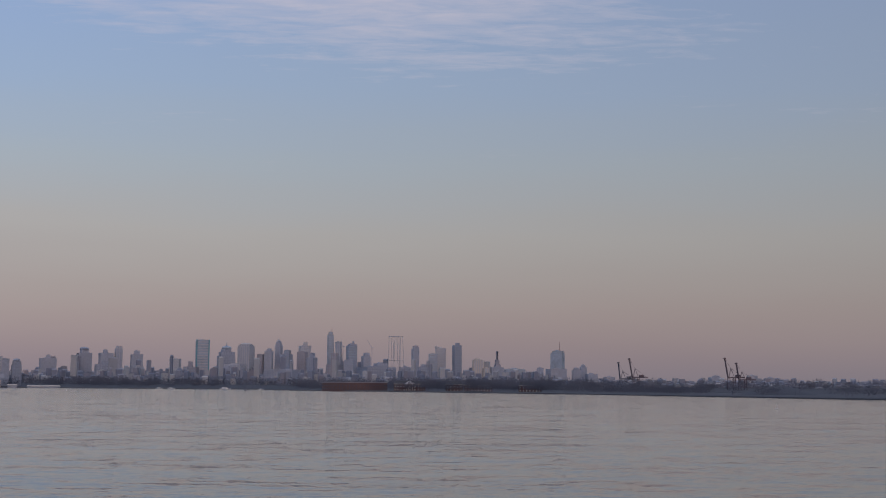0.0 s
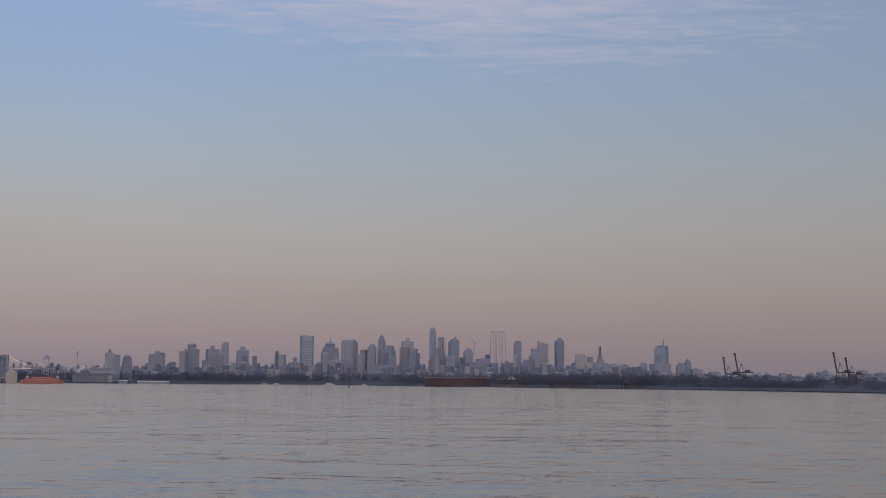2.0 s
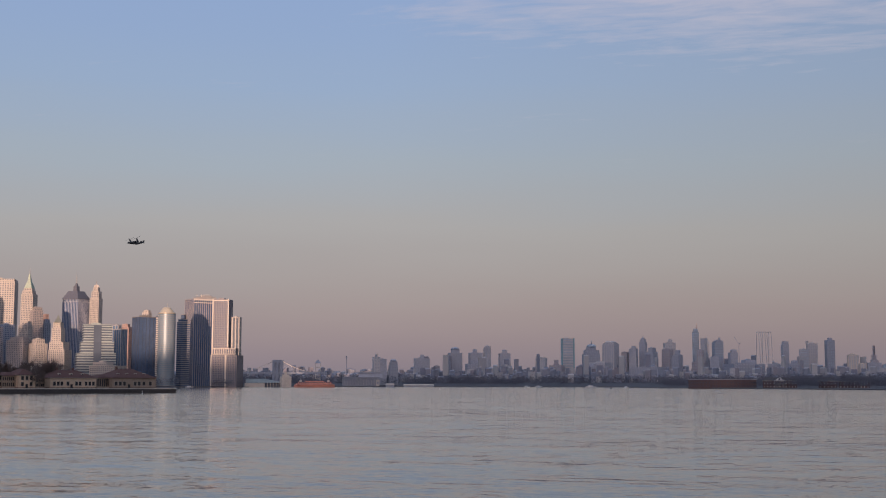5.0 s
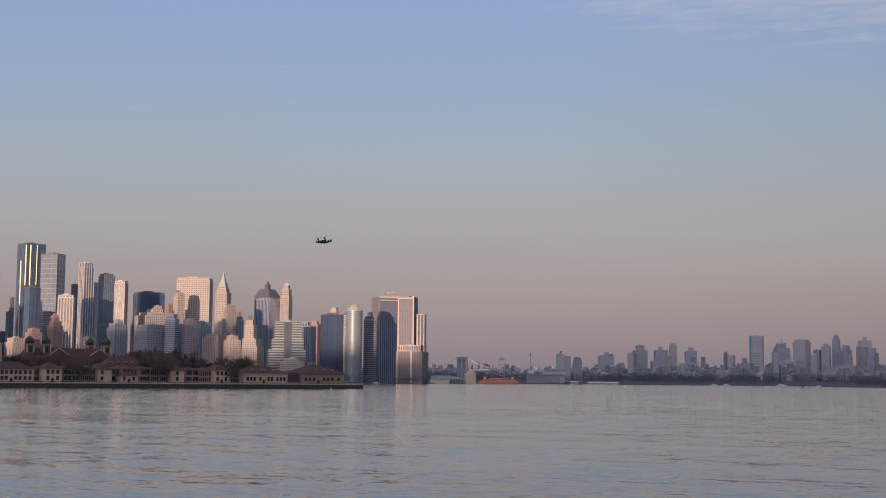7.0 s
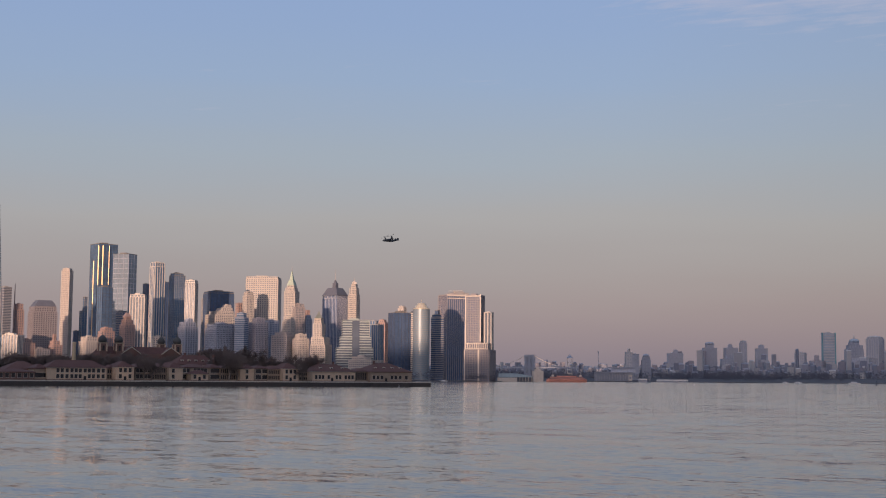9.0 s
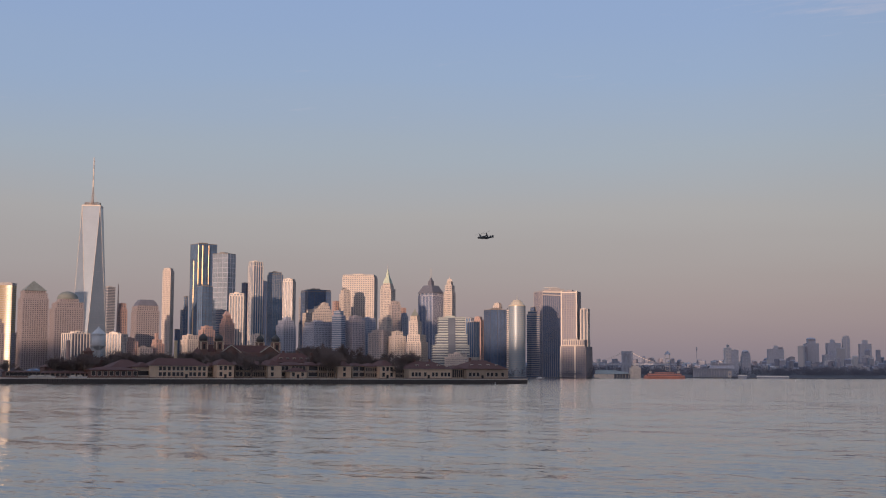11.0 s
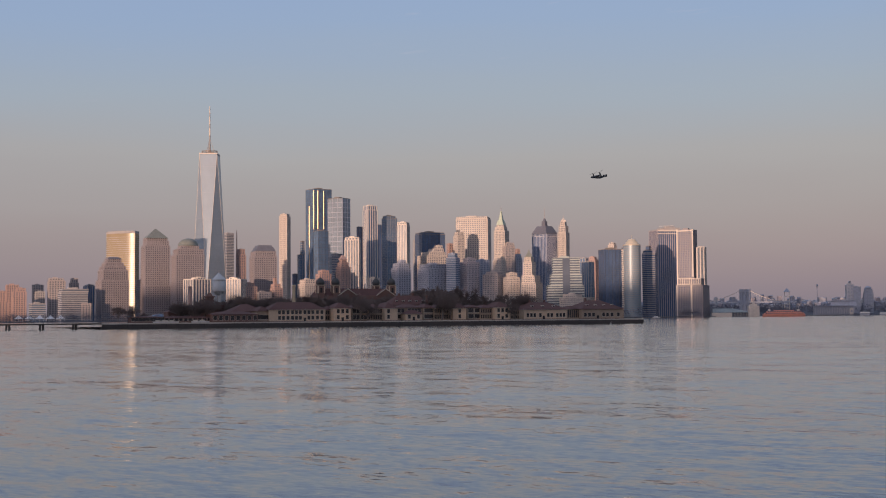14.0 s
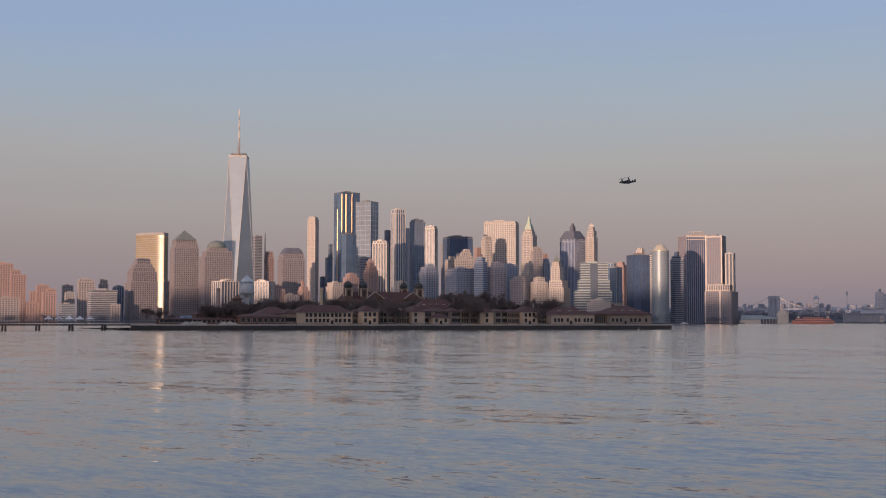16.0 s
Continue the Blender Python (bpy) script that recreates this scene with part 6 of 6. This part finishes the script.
def stack(u, v, zt, r, material, label):
    ob = thing("chimney_stack", isle(u, v, GROUND - 0.4), label, "chimney")
    h = zt - GROUND
    bm = bmesh.new()
    add_turned(bm, [(r * 1.15, 0), (r, h * 0.5), (r * 0.9, h - 1.2)], 14)
    part("shaft", bm, material, ob)
    bm = bmesh.new()
    add_turned(bm, [(r * 0.95, h - 1.2), (r * 1.08, h - 0.9), (r * 1.08, h - 0.2), (r * 0.8, h)], 14)
    part("rim", bm, material, ob)


stack(123.8, 45, 26.1, 1.05, M_CHIMNEY, "tall cream brick chimney stack above the roofs")
stack(210.2, 38, 19.6, 0.8, M_DARKBRICK, "dark brick chimney stack behind the ward houses")
stack(67.7, 80, 26.0, 1.15, M_BRICK, "red brick chimney stack among bare trees")


def water_tower():
    """A riveted tank with a conical roof and round bottom on braced legs."""
    u, v = 91.2, 100
    ob = thing("water_tower", isle(u, v, GROUND - 0.4), "grey steel water tower with a conical roof", "water tower")
    z0, z1, z2 = 23.3 - 2.5, 30.2 - 2.5, 34.6 - 2.5
    r = 8.5 / 2
    bm = bmesh.new()
    add_turned(bm, [(0.8, z0 - r * 0.75), (r * 0.5, z0 - r * 0.6), (r * 0.85, z0 - r * 0.3), (r, z0), (r, z1)], 24)
    part("tank", bm, M_TANK, ob, "", True)
    bm = bmesh.new()
    add_turned(bm, [(r * 1.08, z1 - 0.2), (r * 1.05, z1 + 0.3), (0.4, z2), (0.2, z2 + 1)], 24)
    part("roof", bm, M_TANK, ob)
    bm = bmesh.new()
    add_turned(bm, [(r * 1.12, z0 - 0.3), (r * 1.12, z0 + 0.7)], 24)
    part("walkway", bm, M_TANK, ob)
    bm = bmesh.new()
    add_turned(bm, [(0.9, 0), (0.9, z0 - r * 0.7)], 10)
    part("riser_pipe", bm, M_TANK, ob)
    for i in range(6):
        a = math.pi / 6 + i * math.pi / 3
        bm = bmesh.new()
        add_bar(bm, (r * 1.2 * math.cos(a), r * 1.2 * math.sin(a), 0), (r * math.cos(a), r * math.sin(a), z0 + 0.5), 0.3)
        part("leg", bm, M_TANK, ob)
    for k in range(3):
        z = z0 * (k + 0.6) / 3.4
        bm = bmesh.new()
        for i in range(6):
            a, b = math.pi / 6 + i * math.pi / 3, math.pi / 6 + (i + 1) * math.pi / 3
            add_bar(bm, (r * 1.15 * math.cos(a), r * 1.15 * math.sin(a), z), (r * 1.15 * math.cos(b), r * 1.15 * math.sin(b), z), 0.14)
            add_bar(bm, (r * 1.15 * math.cos(a), r * 1.15 * math.sin(a), z), (r * 1.1 * math.cos(b), r * 1.1 * math.sin(b), z + z0 / 3.4), 0.08)
        part("brace_ring", bm, M_TANK, ob)


water_tower()
bm = bmesh.new()
add_frustum(bm, (-2.6, 2.6, -2.6, 2.6, 0), (-2.2, 2.2, -2.2, 2.2, 19.1 - 2.5))
add_box(bm, -2.9, 2.9, -2.9, 2.9, 18.8 - 2.5, 19.5 - 2.5)
add_frustum(bm, (-1.8, 1.8, -1.8, 1.8, 19.5 - 2.5), (-0.8, 0.8, -0.8, 0.8, 21.6 - 2.5))
solid("stair_turret", bm, M_DARKBRICK, "dark brick stair turret above the trees", "turret", "", isle(82.4, 90, GROUND - 0.4))
bm = bmesh.new()
add_box(bm, -9, 9, 0, 10, 0, 13.4 - 2.5)
add_box(bm, -9.6, 9.6, -0.6, 10.6, 13.4 - 2.5, 13.8 - 2.5)
solid("power_house", bm, M_DARKBRICK, "dark brick power house with a pale cornice", "house", "", isle(82.0, 84, GROUND - 0.4))


def footbridge():
    """A low bridge on paired piles leading to the island."""
    d0, d1 = heading(48.9, 742), heading(62, 742)
    L = (d1 - d0).length
    m = Matrix.Translation(d0) @ Matrix.Rotation(math.atan2(d1.y - d0.y, d1.x - d0.x), 4, "Z")
    ob = thing("pile_bridge", m, "low dark service bridge on paired piles", "bridge")
    z = 3.2
    bm = bmesh.new()
    add_box(bm, -2, L, -2.5, 2.5, z - 0.7, z + 0.1)
    part("deck", bm, M_QUAY, ob)
    for y in (-2.4, 2.4):
        bm = bmesh.new()
        add_box(bm, -2, L, y - 0.06, y + 0.06, z + 0.95, z + 1.05)
        for i in range(int(L / 2.5)):
            add_box(bm, i * 2.5 - 0.05, i * 2.5 + 0.05, y - 0.05, y + 0.05, z, z + 1.0)
        part("railing", bm, M_STEEL, ob)
    step = 17.3
    for i in range(int(L / step)):
        for k in (-0.9, 0.9):
            x = 13.5 + i * step + k
            bm = bmesh.new()
            add_bar(bm, (x - k * 0.2, -1.6, z - 0.6), (x, -1.8, -1), 0.5, 0.6, 8)
            add_bar(bm, (x - k * 0.2, 1.6, z - 0.6), (x, 1.8, -1), 0.5, 0.6, 8)
            part("pile", bm, M_QUAY, ob)


footbridge()


# ---- bare trees ----
def tree_mesh(seed, high, spread, twigs):
    """Trunk and limbs in one mesh, the crown of fine twigs in another."""
    rng = random.Random(seed)
    lv, lf, tv, tf = [], [], [], []

    def stick(v, f, a, b, r0, r1):
        q = (b - a).to_track_quat("Z", "Y")
        o = len(v)
        for p, r in ((a, r0), (b, r1)):
            for i in range(3):
                v.append(p + q @ Vector((r * math.cos(2.094 * i), r * math.sin(2.094 * i), 0)))
        for i in range(3):
            f.append((o + i, o + (i + 1) % 3, o + 3 + (i + 1) % 3, o + 3 + i))

    def grow(p, way, length, r, level):
        end = p + way * length
        fine = level >= 3
        stick(tv if fine else lv, tf if fine else lf, p, end, r, r * 0.6)
        if level == 5:
            return
        for _ in range((3, 3, 4, 4, twigs)[level]):
            t = rng.uniform(0.45, 1.0)
            side = Vector((rng.gauss(0, spread), rng.gauss(0, spread), rng.gauss(0.12, 0.35)))
            grow(p.lerp(end, t), (way + side).normalized(), length * rng.uniform(0.52, 0.82), max(r * 0.55, 0.023), level + 1)

    for _ in range(2):
        grow(Vector((0, 0, -0.5)), Vector((rng.gauss(0, 0.1), rng.gauss(0, 0.1), 1)).normalized(), high * 0.34, high * 0.016, 0)
    out = []
    tall = 10.0 / max(p.z for p in tv)
    lv, tv = [p * tall for p in lv], [p * tall for p in tv]
    for v, f, mat in ((lv, lf, M_BARK), (tv, tf, M_TWIG)):
        me = bpy.data.meshes.new("mesh")
        me.from_pydata(v, [], f)
        me.materials.append(mat)
        out.append(me)
    return out


M_BARK = surface("grey_brown_bark", (0.19, 0.165, 0.15), 0.95, fine=4.0, bump=0.4)
KINDS = [tree_mesh(21 + i, 10.0, s, t) for i, (s, t) in enumerate(((0.55, 11), (0.7, 11), (0.5, 12), (0.8, 12)))]


def bare_tree(u, v, high, k, label="bare winter tree with a fine twiggy crown"):
    ob = thing("bare_tree", isle(u, v, GROUND - 0.4, 77.0 * k + u * 13) @ Matrix.Diagonal((high / 10, high / 10, high / 10, 1)), label, "tree", "trees on the island")
    for name, me in zip(("trunk", "crown"), KINDS[k % 4]):
        o = new(name, me)
        o.parent = ob


def plant():
    rng = random.Random(17)
    bare_tree(12.9, 22, 11, 1, "small lone bare tree on the quay")
    bare_tree(21.2, 24, 10, 0, "small lone bare tree on the quay")
    bare_tree(29.5, 30, 7, 2)
    for i in range(9):
        bare_tree(48.0 + i * 1.9, 24 + rng.uniform(0, 8), rng.uniform(11, 14.5), i, "dense dark bare tree in a clump")
    for i in range(4):
        bare_tree(273.8 + i * 2.2, 30 + rng.uniform(-3, 6), rng.uniform(16, 20), i, "tall dark bare tree behind the houses")
    for u, v, h in ((160.6, 34, 16), (169.6, 36, 14), (216.6, 34, 21), (213.6, 36, 18), (224.0, 38, 16), (250.3, 34, 17), (258.0, 38, 14), (243.3, 38, 13), (267.8, 40, 15),
                    (197.9, 70, 13), (210.1, 80, 14), (293.1, 44, 12), (305.0, 46, 11), (238.9, 44, 14)):
        bare_tree(u, v, h, int(u) % 4)
    for u, v, h in ((153.7, 8, 14), (158.1, 8, 13), (207.0, 8, 19), (212.9, 9, 17), (258.0, 9, 12)):
        bare_tree(u, v, h, int(u) % 4, "tall pale-barked bare tree before the ward houses")
    for i in range(36):
        bare_tree(rng.uniform(77.6, 140.0), rng.uniform(55, 95), rng.uniform(13, 18), i)
    for i in range(56):
        bare_tree(rng.uniform(135.8, 283.2), rng.uniform(60, 125), rng.uniform(14, 20), i)
    for i in range(14):
        bare_tree(rng.uniform(214.1, 266.3), rng.uniform(60, 110), rng.uniform(19, 25), i)


plant()


def quay_boats():
    for u, L in ((32.8, 7), (36.9, 9), (40.7, 7), (54.0, 6), (57.9, 7)):
        ob = thing("covered_boat", isle(u, 8, GROUND), "small white boat laid up on the quay", "boat", "boats on the quay")
        bm = bmesh.new()
        add_frustum(bm, (-L * 0.4, L * 0.38, -0.7, 0.7, 0), (-L / 2, L / 2, -1.1, 1.1, 1.0))
        part("hull", bm, M_BOAT, ob)
        bm = bmesh.new()
        add_frustum(bm, (-L * 0.3, L * 0.15, -0.9, 0.9, 1.0), (-L * 0.25, L * 0.05, -0.6, 0.6, 1.8))
        part("cover", bm, M_TRIM, ob)


quay_boats()


def tents():
    ob_b = 51.35
    for i in range(5):
        bm = bmesh.new()
        r = 9.0
        add_turned(bm, [(r, 5), (r * 0.5, 8), (0.3, 12)], 8)
        for k in range(4):
            add_bar(bm, (r * 0.8 * math.cos(k * 1.57), r * 0.8 * math.sin(k * 1.57), 0), (r * 0.8 * math.cos(k * 1.57), r * 0.8 * math.sin(k * 1.57), 5.2), 0.3)
        solid("event_tent", bm, M_BOAT, "white peaked canopy on the far esplanade", "tent", "", at(ob_b + 0.42 * (i - 2), 2650, 0, 2))


tents()

# ---- aircraft ----
M_NAVY = surface("grey_green_aircraft_paint", (0.07, 0.08, 0.095), 0.6, scale=0.5, fine=3.0)
M_BLADE = surface("dark_rotor_blade", (0.04, 0.04, 0.045), 0.6)


def tiltrotor():
    """A twin-rotor transport with its engine pods turned upwards and twin tail fins."""
    d = 1400
    ob = thing("tiltrotor_aircraft", at(27.34, d, 28, 152.9), "dark grey-green tiltrotor aircraft in flight", "aircraft")
    bm = bmesh.new()
    rings = []
    for x, zc, hw, hh in ((-9.2, -0.5, 0.15, 0.15), (-8.6, -0.45, 0.7, 0.6), (-7.2, -0.15, 1.05, 1.05), (-5.5, 0.1, 1.2, 1.4), (2.5, 0.1, 1.2, 1.4), (5.0, 0.5, 1.0, 1.0), (7.6, 1.0, 0.6, 0.55), (8.6, 1.1, 0.3, 0.3)):
        rings.append([bm.verts.new((x, hw * math.copysign(abs(math.cos(a)) ** 0.7, math.cos(a)), zc + hh * math.copysign(abs(math.sin(a)) ** 0.7, math.sin(a)))) for a in [2 * math.pi * i / 16 for i in range(16)]])
    for p, q in zip(rings, rings[1:]):
        for i in range(16):
            bm.faces.new((p[i], p[(i + 1) % 16], q[(i + 1) % 16], q[i]))
    bm.faces.new(rings[0][::-1])
    bm.faces.new(rings[-1])
    bmesh.ops.recalc_face_normals(bm, faces=bm.faces)
    body = part("fuselage", bm, M_NAVY, ob, "", True)
    piece("windscreen", M_PANE, body, -7.5, 0, 0.3, 1.2, 1.7, 0.55)
    for s in (-1, 1):
        piece("sponson", M_NAVY, body, -0.2, s * 1.35, -1.2, 6.0, 0.8, 0.9)
    bm = bmesh.new()
    add_frustum(bm, (-2.4, 0.6, -7.2, 7.2, 1.5), (-1.9, 0.3, -7.0, 7.0, 2.1))
    part("wing", bm, M_NAVY, ob)
    bm = bmesh.new()
    add_frustum(bm, (6.6, 8.8, -2.8, 2.8, 1.4), (6.9, 8.7, -2.8, 2.8, 1.65))
    part("tailplane", bm, M_NAVY, ob)
    for s in (-1, 1):
        bm = bmesh.new()
        add_frustum(bm, (6.3, 9.0, s * 2.8 - 0.12, s * 2.8 + 0.12, 0.4), (7.4, 9.3, s * 2.8 - 0.08, s * 2.8 + 0.08, 3.3))
        part("tail_fin", bm, M_NAVY, ob)
        pod = part("engine_pod", bmesh.new(), M_NAVY, ob)
        bm = bmesh.new()
        add_turned(bm, [(0.55, -2.0), (0.8, -1.0), (0.85, 1.2), (0.6, 2.8), (0.25, 3.6)], 14)
        bm.to_mesh(pod.data)
        pod.location = (-1.2, s * 7.4, 1.6)
        pod.rotation_euler = (0, radians(-24), 0)
        for k in range(3):
            bm = bmesh.new()
            add_frustum(bm, (0.3, 5.8, -0.36, 0.30, -0.06), (0.3, 5.8, -0.30, 0.24, 0.06))
            blade = part("rotor_blade", bm, M_BLADE, pod)
            blade.location = (0, 0, 3.2)
            blade.rotation_euler = (0, radians(-6), radians(40 + 120 * k + 30 * s))


tiltrotor()
